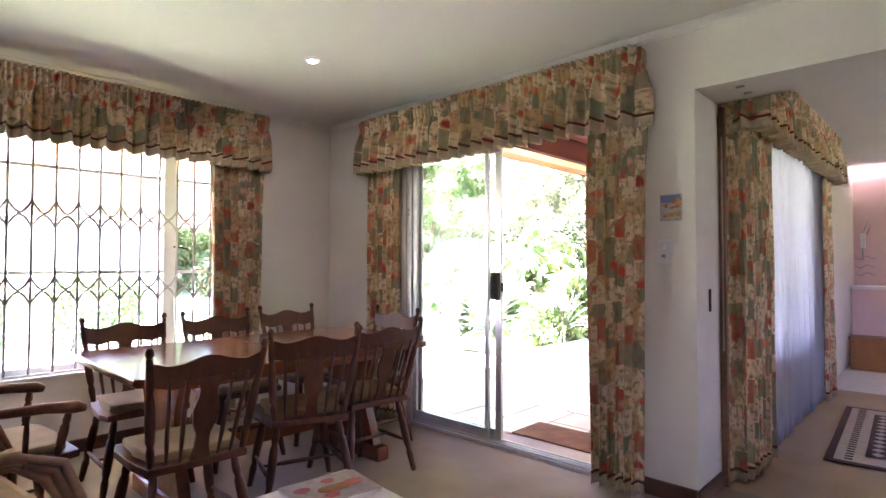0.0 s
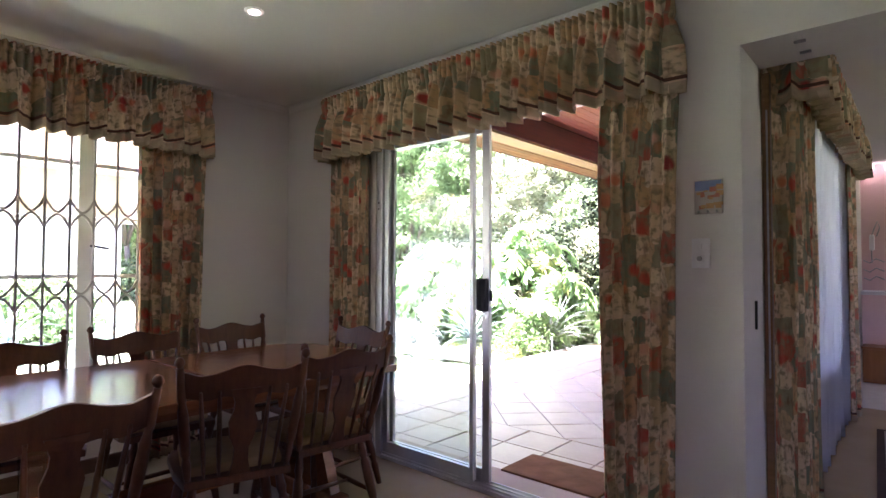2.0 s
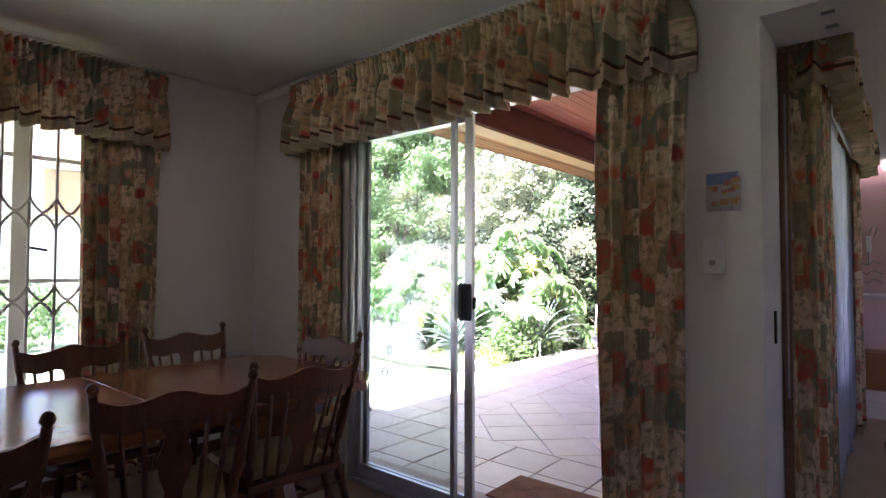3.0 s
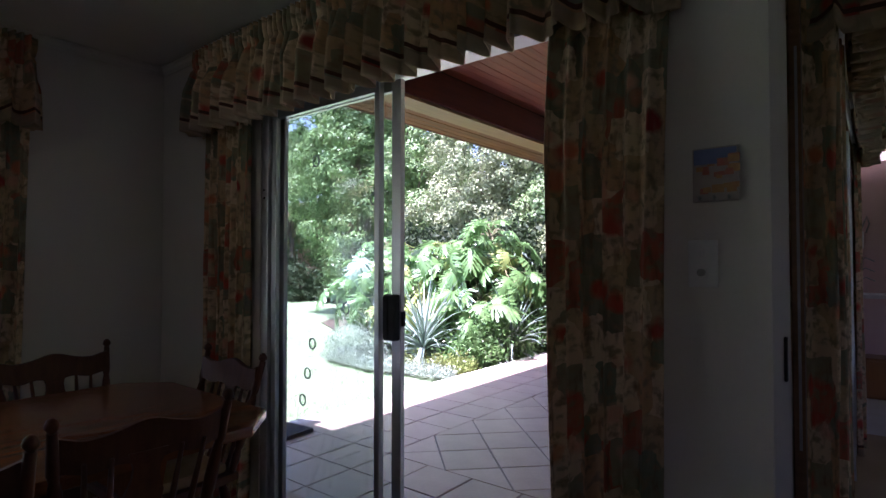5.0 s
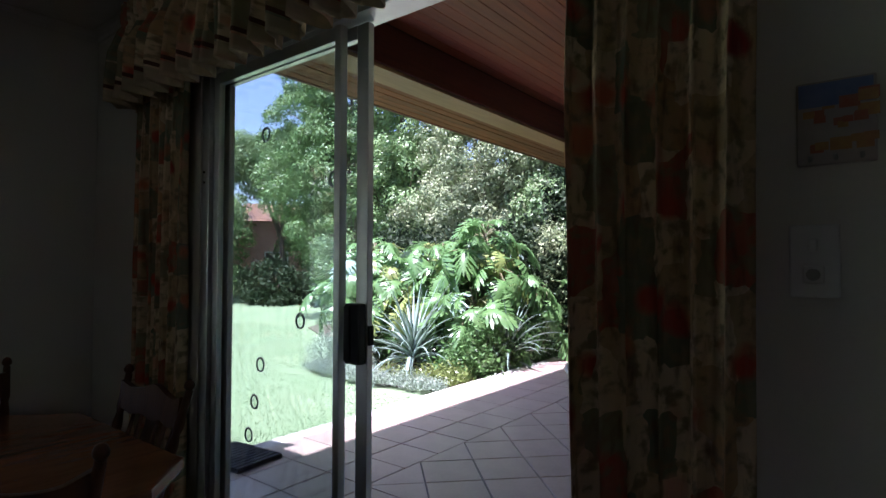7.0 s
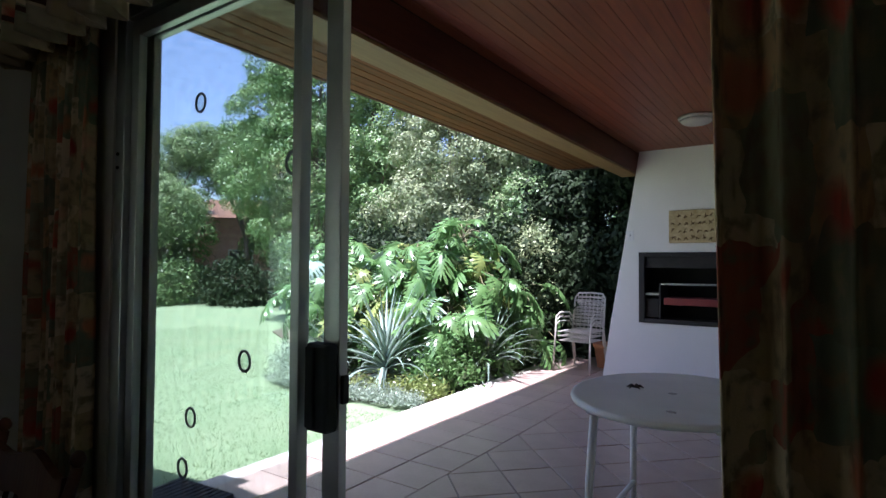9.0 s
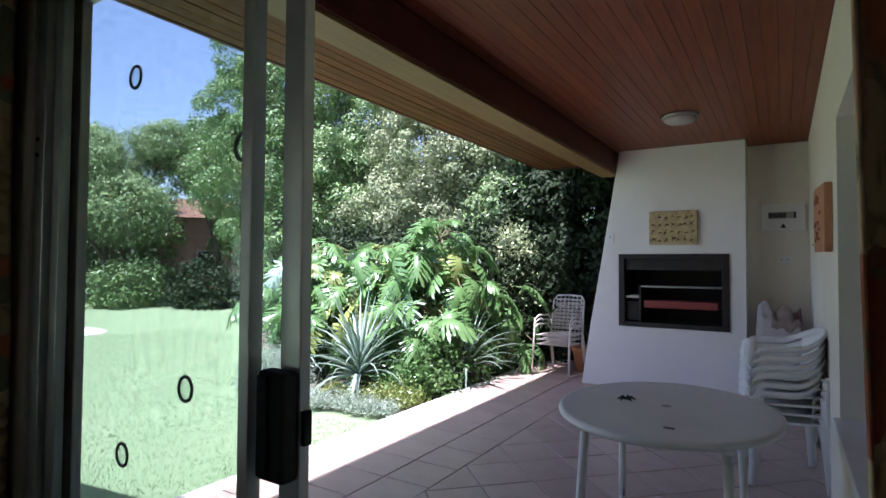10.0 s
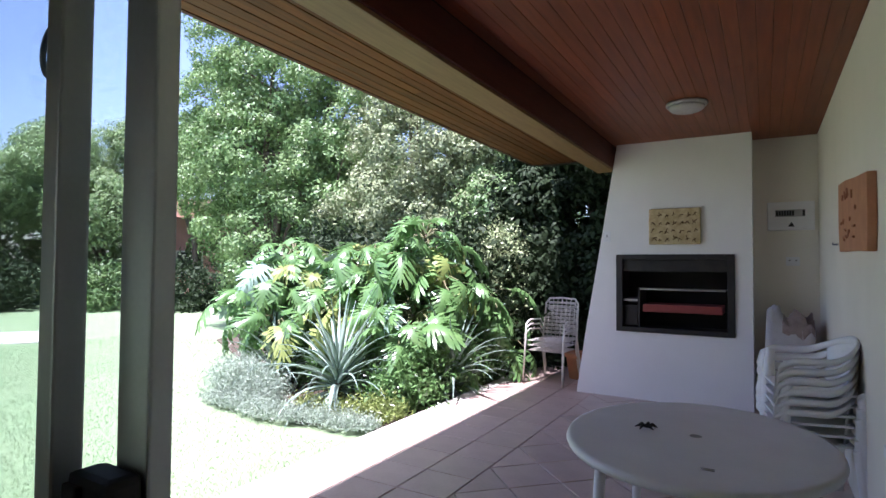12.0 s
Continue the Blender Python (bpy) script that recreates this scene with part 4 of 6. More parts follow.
RUG_BROWN, RUG_CREAM = mat("brown_rug_wool", (0.085, 0.045, 0.032), (0.06, 0.032, 0.024), 14, 0.95, 0, 0.6, 260), mat("cream_rug_wool", (0.55, 0.46, 0.36), (0.46, 0.38, 0.29), 14, 0.95, 0, 0.6, 260)
part("border", boxes((-0.70, -0.85, 0.0, 0.70, 0.85, 0.008)), RUG_BROWN, rug, "dark brown outer border")
part("cream_band", boxes((-0.655, -0.80, 0.0084, 0.655, 0.80, 0.0104)), RUG_CREAM, rug, "cream band")
part("field", boxes((-0.50, -0.64, 0.0108, 0.50, 0.64, 0.0124)), RUG_BROWN, rug, "dark brown field")
bm = bmesh.new()
slab(bm, [(-0.035, 0), (0, -0.045), (0.035, 0), (0, 0.045)], 0.0127, 0.0142)
motif = mesh_of("motif", bm, RUG_CREAM)
for i in range(9):
    for j in range(11):
        part("motif", motif, None, rug).location = (-0.44 + 0.11 * i, -0.56 + 0.112 * j, 0)
dash = mesh_of("dash", boxes((-0.022, -0.014, 0.0107, 0.022, 0.014, 0.0122)), RUG_BROWN)
for k in range(26):
    for sx in (-1, 1):
        part("dash", dash, None, rug).location = (sx * 0.58, -0.755 + 0.06 * k, 0)
counter = thing("bar_counter", "white low wall with counter top at room end", "counter")
part("body", boxes((-0.58, 8.88, 0.0, 1.6, 9.28, 0.93), bevel=0.004), PINK, counter)
part("top", boxes((-0.585, 8.82, 0.931, 1.62, 9.29, 0.97), bevel=0.006), WHITE_FRAME, counter)
stool = thing("wooden_box", "plain orange-brown wooden box on floor", "box", m=pose(-0.38, 8.55, 0))
BOXWOOD = mat("orange_brown_wood", (0.36, 0.15, 0.05), (0.27, 0.11, 0.035), 5, 0.45, 0, 0.1, 60, (6, 6, 1))
part("body", boxes((-0.17, -0.15, 0, 0.17, 0.15, 0.36), bevel=0.006), BOXWOOD, stool)
part("lid", boxes((-0.18, -0.16, 0.361, 0.18, 0.16, 0.385), bevel=0.005), BOXWOOD, stool)
for x in (-0.52, -0.30):
    g = thing("globe_lamp", "round white glass wall globe, lit", "wall lamp", "globe lamps on end wall", pose(x, 9.19, 2.44))
    bm = bmesh.new()
    bmesh.ops.create_uvsphere(bm, u_segments=20, v_segments=14, radius=0.062)
    part("globe", bm, glow("white_globe", (1.0, 0.90, 0.80), 0.22), g, "glowing white globe")
    bm = bmesh.new()
    tube(bm, [(0, 0.055, 0), (0, 0.109, 0)], 0.03, 14)
    part("mount", bm, STEEL, g)
rack = thing("wall_rack", "thin wrought metal hooks and rack on pink wall", "wall rack")
part("hook", tube(bmesh.new(), [(-0.50, 9.26, 1.30), (-0.50, 9.25, 1.62), (-0.47, 9.25, 1.72), (-0.44, 9.25, 1.80), (-0.42, 9.25, 1.72), (-0.45, 9.25, 1.62)], 0.007, 6), STEEL, rack)
for z in (1.33, 1.22, 1.12):
    part("scroll", tube(bmesh.new(), [(-0.58, 9.27, z), (-0.52, 9.24, z - 0.03), (-0.46, 9.24, z + 0.02), (-0.38, 9.25, z - 0.02)], 0.007, 6), STEEL, rack)
part("bottle", boxes((-0.52, 9.235, 1.45, -0.47, 9.285, 1.64), bevel=0.012), WHITE_PLASTIC, rack)


# ---- veranda ----
def planks(x0, x1, width, gap, z, thick, y0, y1, rng, owner=None):
    """Boards side by side: one mesh, or a part for each board of the owner."""
    bm, x = bmesh.new(), x0
    while x < x1 - 0.02:
        w = min(width, x1 - x)
        dz = rng.uniform(-0.001, 0.001)
        cuts = sorted([y0, y1] + [rng.uniform(y0 + 0.8, y1 - 0.8)])
        for a, b in zip(cuts, cuts[1:]):
            c = 0.0016
            out = [(x, z + thick), (x, z + c + dz), (x + c, z + dz), (x + w - gap - c, z + dz), (x + w - gap, z + c + dz), (x + w - gap, z + thick)]
            lo, hi = [[bm.verts.new((px, yy, pz)) for px, pz in out] for yy in (a, b - 0.002)]
            for k in range(6):
                bm.faces.new((lo[k], lo[(k + 1) % 6], hi[(k + 1) % 6], hi[k]))
            bm.faces.new(lo[::-1])
            bm.faces.new(hi)
            if owner:
                part("board", bm, PINE, owner)
                bm = bmesh.new()
        x += width
    return bm


rng = random.Random(11)
setting("ceiling_veranda", planks(-2.78, XRO, 0.080, 0.0014, ROOF_Z, 0.016, YT, 9.46, rng), MAHOGANY, "red-brown varnished tongue-and-groove boarded veranda ceiling", "ceiling")
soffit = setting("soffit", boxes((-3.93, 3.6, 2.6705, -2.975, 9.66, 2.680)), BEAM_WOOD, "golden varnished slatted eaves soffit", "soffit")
planks(-3.93, -2.975, 0.088, 0.006, 2.652, 0.016, 3.6, 9.66, rng, soffit).free()
# near-black sheet stands in for the shade behind the board joints
setting("veranda_ceiling_backing", boxes((-3.93, YT, 2.682, XRO, 10.0, 2.70)), SOOT_SHADE_BLACK, "near-black sheet standing in for shade above ceiling boards", "ceiling")
beam = thing("ceiling_beam", "dark red-brown timber beam along veranda ceiling", "beam")
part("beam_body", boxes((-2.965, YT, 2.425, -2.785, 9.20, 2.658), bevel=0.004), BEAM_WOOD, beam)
# pale timber colour holds the light thrown up from the sunny ground
part("beam_underside", boxes((-2.992, YT, 2.402, -2.800, 9.20, 2.4245), bevel=0.003), UNDERSIDE_LIT, beam, "beam underside timber, paled for light bounced off the ground")
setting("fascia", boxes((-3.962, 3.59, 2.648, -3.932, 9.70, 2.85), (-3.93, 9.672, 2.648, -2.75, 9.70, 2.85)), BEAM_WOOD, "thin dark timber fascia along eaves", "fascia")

lamp = thing("ceiling_lamp", "round white glass bulkhead lamp on boarded ceiling, unlit", "ceiling light", m=pose(-1.915, 7.76, ROOF_Z))
bm = bmesh.new()
lathe(bm, [(0.150, 0.0), (0.155, -0.012), (0.150, -0.026), (0.135, -0.03)], sides=28)
part("base", bm, STEEL, lamp)
bm = bmesh.new()
lathe(bm, [(0.134, -0.028), (0.130, -0.048), (0.105, -0.066), (0.06, -0.077), (0.01, -0.080)], sides=28)
part("glass_dome", bm, CLOTH_GREY, lamp, "frosted white glass dome")

# barbecue insert
bbq = thing("barbecue", "black steel built-in barbecue with red tray in chimney", "barbecue")
x0, x1, z0, z1 = OPEN
part("surround", boxes((x0 - 0.015, FY - 0.022, z0 - 0.015, x0 + 0.05, FY + 0.02, z1 + 0.015), (x1 - 0.05, FY - 0.022, z0 - 0.015, x1 + 0.015, FY + 0.02, z1 + 0.015), (x0 + 0.05, FY - 0.022, z1 - 0.035, x1 - 0.05, FY + 0.02, z1 + 0.015), (x0 + 0.05, FY - 0.022, z0 - 0.015, x1 - 0.05, FY + 0.02, z0 + 0.035), bevel=0.004), BLACK_STEEL, bbq)
part("liner", boxes((x0 + 0.002, FY + 0.02, z0 + 0.002, x0 + 0.012, FY + 0.53, z1 - 0.002), (x1 - 0.012, FY + 0.02, z0 + 0.002, x1 - 0.002, FY + 0.53, z1 - 0.002), (x0 + 0.012, FY + 0.52, z0 + 0.002, x1 - 0.012, FY + 0.53, z1 - 0.002), (x0 + 0.012, FY + 0.02, z0 + 0.002, x1 - 0.012, FY + 0.52, z0 + 0.012), (x0 + 0.012, FY + 0.02, z1 - 0.012, x1 - 0.012, FY + 0.52, z1 - 0.002)), SOOT_SHADE_BLACK, bbq, "sooty inner liner")
part("hood", boxes((x0 + 0.05, FY + 0.0205, z1 - 0.16, x1 - 0.05, FY + 0.035, z1 - 0.036)), BLACK_STEEL, bbq)
part("divider", boxes((x0 + 0.195, FY + 0.03, z0 + 0.03, x0 + 0.215, FY + 0.40, z0 + 0.44)), BLACK_STEEL, bbq)
part("side_shelf", boxes((x0 + 0.05, FY + 0.03, z0 + 0.30, x0 + 0.195, FY + 0.40, z0 + 0.325)), STEEL, bbq, "worn steel side shelf")
part("ash_drawer", boxes((x0 + 0.05, FY + 0.04, z0 + 0.05, x0 + 0.19, FY + 0.40, z0 + 0.26), bevel=0.005), BLACK_STEEL, bbq)
part("tray", boxes((x0 + 0.245, FY + 0.035, z0 + 0.195, x1 - 0.095, FY + 0.40, z0 + 0.275), bevel=0.008), RED_STEEL, bbq, "faded red enamelled tray front")
bm = bmesh.new()
for k in range(9):
    tube(bm, [(x0 + 0.22, FY + 0.05 + 0.04 * k, z0 + 0.43), (x1 - 0.07, FY + 0.05 + 0.04 * k, z0 + 0.43)], 0.005, 6)
box(bm, x0 + 0.22, FY + 0.03, z0 + 0.422, x1 - 0.07, FY + 0.045, z0 + 0.438)
part("grid", bm, STEEL, bbq, "steel cooking grid")

# carved stone panel over the barbecue
stone = thing("carved_stone_panel", "yellow stone panel with brown engraved figures on chimney", "wall decoration")
bm = boxes((-2.42, FY - 0.045, 1.592, -1.935, FY - 0.002, 1.955), bevel=0.01)
part("slab", bm, STONE_YELLOW, stone)
rng = random.Random(5)
for r in range(4):
    for c in range(7):
        if rng.random() < 0.12:
            continue
        x, z = -2.385 + 0.064 * c + rng.uniform(-0.01, 0.01), 1.625 + 0.082 * r + rng.uniform(-0.01, 0.01)
        y = FY - 0.0495
        a = [(x, y, z), (x + 0.012, y, z + rng.uniform(0.01, 0.03)), (x + 0.03, y, z + rng.uniform(0.0, 0.04))]
        bm = tube(bmesh.new(), a, 0.0042, 5)
        for k in range(rng.randint(1, 3)):
            tube(bm, [a[1], (x + rng.uniform(-0.01, 0.045), y, z + rng.uniform(-0.015, 0.05))], 0.0040, 5)
        part("engraved_figure", bm, STONE_DARK, stone, "brown engraved stick figure")


def socket(label, m, w, h, holes):
    s = thing("power_socket", label, "socket", "", m)
    part("plate", boxes((-w / 2, -0.012, -h / 2, w / 2, -0.001, h / 2), bevel=0.003), WHITE_PLASTIC, s)
    for x, z, ww, hh in holes:
        part("rocker", boxes((x - ww / 2, -0.016, z - hh / 2, x + ww / 2, -0.0122, z + hh / 2), bevel=0.001), STEEL, s)


socket("white outdoor light switch on chimney", pose(-2.85, FY, 1.68), 0.075, 0.115, [(0, 0.01, 0.014, 0.026), (0, -0.03, 0.006, 0.006)])
socket("white double power socket in niche", pose(-1.155, 9.46, 1.425), 0.115, 0.085, [(-0.028, 0.01, 0.018, 0.014), (0.028, 0.01, 0.018, 0.014)])
db = thing("distribution_board", "white electrical distribution board with warning sign on wall", "fuse box")
part("cover", boxes((-1.365, 9.415, 1.730, -0.972, 9.459, 2.010), bevel=0.006), WHITE_PLASTIC, db)
part("breaker_window", boxes((-1.30, 9.411, 1.862, -1.05, 9.4147, 1.932)), STEEL, db, "grey breaker opening")
for k in range(7):
    part("breaker", boxes((-1.292 + 0.022 * k, 9.404, 1.872, -1.274 + 0.022 * k, 9.4108, 1.922)), BLACK_PLASTIC, db)
part("main_switch", boxes((-1.072, 9.404, 1.868, -1.054, 9.4108, 1.926)), BLACK_PLASTIC, db)
bm = bmesh.new()
slab(bm, [(-0.028, 0), (0.028, 0), (0, 0.048)], 0, 0.002)
bmesh.ops.transform(bm, matrix=pose(-1.165, 9.4146, 1.765, 90, 0, 0), verts=bm.verts)
part("warning_sign", bm, BLACK_PLASTIC, db, "small black warning triangle")

terra = thing("terracotta_plaque", "irregular terracotta relief plaque on veranda wall", "wall decoration")
bm = bmesh.new()
slab(bm, [(6.30, 1.44), (6.72, 1.455), (7.38, 1.465), (7.42, 1.62), (7.40, 1.895), (7.02, 1.875), (6.66, 1.84), (6.28, 1.815), (6.27, 1.62)], 0, 0.04, 0.006)
bmesh.ops.transform(bm, matrix=Matrix(((0, 0, -1, XRO - 0.001), (1, 0, 0, 0), (0, 1, 0, 0), (0, 0, 0, 1))), verts=bm.verts)
part("slab", bm, TERRACOTTA, terra)
bm, rng = bmesh.new(), random.Random(3)
for k in range(16):
    y, z = rng.uniform(6.45, 7.25), rng.uniform(1.52, 1.80)
    tube(bm, [(XRO - 0.042, y, z), (XRO - 0.044, y + rng.uniform(-0.08, 0.08), z + rng.uniform(-0.04, 0.05))], 0.007, 5)
part("relief", bm, mat("dark_terracotta", (0.36, 0.14, 0.07), (0.28, 0.10, 0.05), 9, 0.85, 0, 0.3, 90), terra, "raised dark relief marks")
hook = thing("wall_hook", "tiny dark hook on veranda wall", "hook")
bm = bmesh.new()
tube(bm, [(XRO - 0.001, 7.9, 1.53), (XRO - 0.03, 7.9, 1.53), (XRO - 0.03, 7.9, 1.545)], 0.006, 6)
part("pin", bm, STEEL, hook)

# oval plastic table
gt = thing("garden_table", "white oval plastic garden table with tubular legs", "table", m=pose(-1.625, 5.375, 0))
RX, RY = 0.462, 0.555
bm = bmesh.new()
rings = []
for k, z in ((0.955, 0.690), (1.0, 0.694), (1.012, 0.706), (1.0, 0.719), (0.975, 0.7225), (0.95, 0.7200), (0.02, 0.7200)):
    rings.append([bm.verts.new((RX * k * math.cos(a), RY * k * math.sin(a), z)) for a in (2 * math.pi * i / 56 for i in range(56))])
for a, b in zip(rings, rings[1:]):
    for i in range(56):
        bm.faces.new((a[i], a[(i + 1) % 56], b[(i + 1) % 56], b[i])).smooth = True
bm.faces.new(rings[-1])
bm.faces.new(rings[0][::-1])
part("tabletop", bm, WHITE_PLASTIC, gt)
bm = bmesh.new()
tube(bm, [(0, 0, 0.7212), (0, 0, 0.7218)], 0.022, 16)
tube(bm, [(0.05, -0.36, 0.7212), (0.09, -0.36, 0.7216)], 0.006, 6)
part("parasol_hole", bm, STEEL, gt)
for sx in (-1, 1):
    for sy in (-1, 1):
        bm = bmesh.new()
        tube(bm, [(sx * 0.27, sy * 0.33, 0.69), (sx * 0.285, sy * 0.36, 0.35), (sx * 0.29, sy * 0.37, -0.006)], [0.020, 0.019, 0.017], 12)
        part("leg", bm, WHITE_PLASTIC, gt)
    bm = bmesh.new()
    tube(bm, [(sx * 0.283, -0.355, 0.12), (sx * 0.283, 0.355, 0.12)], 0.014, 10)
    part("stretcher", bm, WHITE_PLASTIC, gt)
bm = bmesh.new()
tube(bm, [(-0.283, 0, 0.12), (0.283, 0, 0.12)], 0.014, 10)
part("stretcher", bm, WHITE_PLASTIC, gt)
part("underframe", boxes((-0.30, -0.36, 0.655, -0.24, 0.36, 0.689), (0.24, -0.36, 0.655, 0.30, 0.36, 0.689), bevel=0.004), WHITE_PLASTIC, gt)
bug = thing("dry_leaf", "small dark curled leaf lying on white table", "leaf", m=pose(-1.80, 5.37, 0.7235, 0, 0, 20))
bm = bmesh.new()
for k in range(5):
    a = 1.2 * k
    tube(bm, [(0, 0, 0.008), (0.022 * math.cos(a), 0.016 * math.sin(a), 0.016), (0.045 * math.cos(a + 0.4), 0.03 * math.sin(a + 0.4), 0.004)], [0.006, 0.008, 0.002], 6)
part("blade", bm, SOOT_SHADE_BLACK, bug)


# stacked plastic tub chairs
def tub_chair(label, group, m):
    c = thing("plastic_chair", label, "chair", group, m)
    bm = bmesh.new()
    prof = []
    side = [(0.268, 0.225, 0.47), (0.272, 0.205, 0.55), (0.274, 0.15, 0.582), (0.272, 0.06, 0.586)]
    prof += side
    for i in range(21):
        a = math.pi * i / 20
        px, py = 0.27 * math.cos(a), -0.02 - 0.185 * math.sin(a)
        h = 0.585 + 0.10 * max(0, math.sin(a)) ** 1.5
        prof.append((px, py, h))
    prof += [(-x, y, h) for x, y, h in side[::-1]]
    up = [[bm.verts.new((x * k, (y + 0.02) * k - 0.02, h + o)) for k, o in ((1.0, -0.035), (1.06, -0.02), (1.08, 0.0), (1.02, 0.008), (0.97, -0.004), (0.96, -0.03))] for x, y, h in prof]
    for a, b in zip(up, up[1:]):
        for k in range(6):
            bm.faces.new((a[k], b[k], b[(k + 1) % 6], a[(k + 1) % 6])).smooth = True
    bm.faces.new(up[0][::-1])
    bm.faces.new(up[-1])
    part("arm_rail", bm, WHITE_PLASTIC, c)
    bm = bmesh.new()
    slab(bm, [(-0.22, -0.17), (0.22, -0.17), (0.245, 0.1), (0.22, 0.21), (-0.22, 0.21), (-0.245, 0.1)], 0.385, 0.40, 0.006)
    part("seat", bm, WHITE_PLASTIC, c)
    bm = bmesh.new()
    wall = []
    for x, y, h in prof[8:21]:
        wall.append([bm.verts.new((x * k, (y + 0.02) * k - 0.02, z)) for k, z in ((1.01, h - 0.01), (0.975, h - 0.06), (0.93, 0.48), (0.87, 0.392), (0.855, 0.392), (0.915, 0.48), (0.96, h - 0.06), (0.995, h - 0.01))])
    for a, b in zip(wall, wall[1:]):
        for k in range(8):
            bm.faces.new((a[k], b[k], b[(k + 1) % 8], a[(k + 1) % 8])).smooth = True
    bm.faces.new(wall[0][::-1])
    bm.faces.new(wall[-1])
    part("back_shell", bm, WHITE_PLASTIC, c)
    for sx in (-1, 1):
        for sy, py in ((1, 0.19), (-1, -0.18)):
            bm = bmesh.new()
            tube(bm, [(sx * 0.25, py * 0.9, 0.57 if sy > 0 else 0.40), (sx * 0.245, py, 0.38), (sx * 0.275, py * 1.12, 0.0)], [0.026, 0.036, 0.024], 8)
            part("leg", bm, WHITE_PLASTIC, c)
    return c


base = tub_chair("white moulded plastic tub chair in a leaning stack", "stacked plastic chairs", pose(-1.172, 6.98, -0.006, 0, 0, 98))
for k in range(1, 6):
    copy_thing(base, pose(-1.172 + 0.003 * k, 6.98, -0.006 + 0.056 * k, 0, 0, 98 + 0.7 * (k % 3)))


# stacked metal garden chairs with webbed seats
def garden_chair(label, group, m):
    c = thing("garden_chair", label, "chair", group, m)
    for sx in (-1, 1):
        bm = bmesh.new()
        tube(bm, [(sx * 0.25, 0.26, 0.0), (sx * 0.24, 0.22, 0.38), (sx * 0.24, 0.20, 0.58), (sx * 0.24, 0.10, 0.62), (sx * 0.23, -0.14, 0.61), (sx * 0.22, -0.19, 0.55)], 0.011, 8)
        part("front_leg", bm, WHITE_METAL, c)
        bm = bmesh.new()
        tube(bm, [(sx * 0.23, -0.30, 0.0), (sx * 0.22, -0.20, 0.40), (sx * 0.21, -0.27, 0.80), (sx * 0.17, -0.29, 0.86), (0, -0.295, 0.87)], 0.011, 8)
        part("back_leg", bm, WHITE_METAL, c)
    for k in range(10):
        y, z = -0.19 + 0.044 * k, 0.385 + 0.002 * (k % 2)
        part("seat_strand", tube(bmesh.new(), [(-0.22, y, z), (0.22, y, z)], 0.0055, 5), WHITE_METAL, c)
    for k in range(7):
        x = -0.18 + 0.06 * k
        part("seat_strand", tube(bmesh.new(), [(x, -0.20, 0.388), (x, 0.22, 0.388)], 0.0055, 5), WHITE_METAL, c)
    for k in range(9):
        z = 0.46 + 0.045 * k
        part("back_strand", tube(bmesh.new(), [(-0.21, -0.212 - (z - 0.4) * 0.16, z), (0.21, -0.212 - (z - 0.4) * 0.16, z)], 0.0055, 5), WHITE_METAL, c)
    for k in range(7):
        x = -0.17 + 0.057 * k
        part("back_strand", tube(bmesh.new(), [(x, -0.215, 0.44), (x, -0.285, 0.855)], 0.0055, 5), WHITE_METAL, c)
    return c


base = garden_chair("white tubular metal garden chair with webbed seat, stacked", "stacked garden chairs", pose(-3.60, 9.42, -0.018, 0, 0, 174))
for k in (1, 2):
    copy_thing(base, pose(-3.60 + 0.012 * k, 9.42 - 0.02 * k, -0.018 + 0.060 * k, 0, 0, 174))
pot = thing("flower_pot", "terracotta flower pot behind garden chairs", "plant pot", m=pose(-3.38, 9.78, -0.018))
bm = bmesh.new()
lathe(bm, [(0.11, 0.0), (0.15, 0.26), (0.17, 0.27), (0.172, 0.32), (0.155, 0.325), (0.145, 0.29), (0.02, 0.28)], sides=22)
part("body", bm, TERRACOTTA, pot)

# cloth-covered bulky object in the niche
cover = thing("covered_object", "bulky object draped with grey and brown cloths in niche", "covered furniture")


def draped(a0, a1, v1, rise, seed, segs):
    """A cloth thrown over a squarish heap: crumpled top, then folds that fall to the floor. a0, a1: the part of the turn it covers; v1: how far down."""
    bm, rows = bmesh.new(), 26
    grid = []
    for i in range(segs + 1):
        a = a0 + (a1 - a0) * i / segs
        ca, sa = math.cos(a), math.sin(a)
        box_r = 1 / max(abs(ca), abs(sa), 0.78)
        col = []
        for j in range(rows + 1):
            v = v1 * j / rows
            top = min(v / 0.42, 1)
            fall = max(0.0, (v - 0.42) / 0.58)
            r = (0.02 + 0.80 * top + 0.22 * fall) * box_r
            lump = noise.noise((ca * r * 2.6, sa * r * 2.6, seed)) * 0.14 + noise.noise((ca * r * 7, sa * r * 7, seed + 4)) * 0.05
            peak = 0.17 * math.exp(-((ca * r + 0.55) ** 2 + (sa * r + 0.35) ** 2) / 0.10)
            crease = abs(noise.noise((ca * 3.2, sa * 3.2, seed + v * 1.5))) * 0.16 * fall
            z = (0.87 + lump + peak) * (1 - fall ** 1.15) + rise
            k = r * (1 - crease) + 0.04 * fall * math.sin(9 * a + 3 * noise.noise((ca, sa, seed)))
            col.append(bm.verts.new((-1.205 + 0.215 * k * ca, 8.90 + 0.30 * k * sa, max(z, -0.004 + rise))))
        grid.append(col)
    for p, q in zip(grid, grid[1:]):
        for j in range(rows):
            bm.faces.new((p[j], q[j], q[j + 1], p[j + 1])).smooth = True
    return bm


part("grey_cloth", draped(0, 2 * math.pi, 1.0, 0.0, 3.0, 64), CLOTH_GREY, cover, "crumpled pale grey cloth")
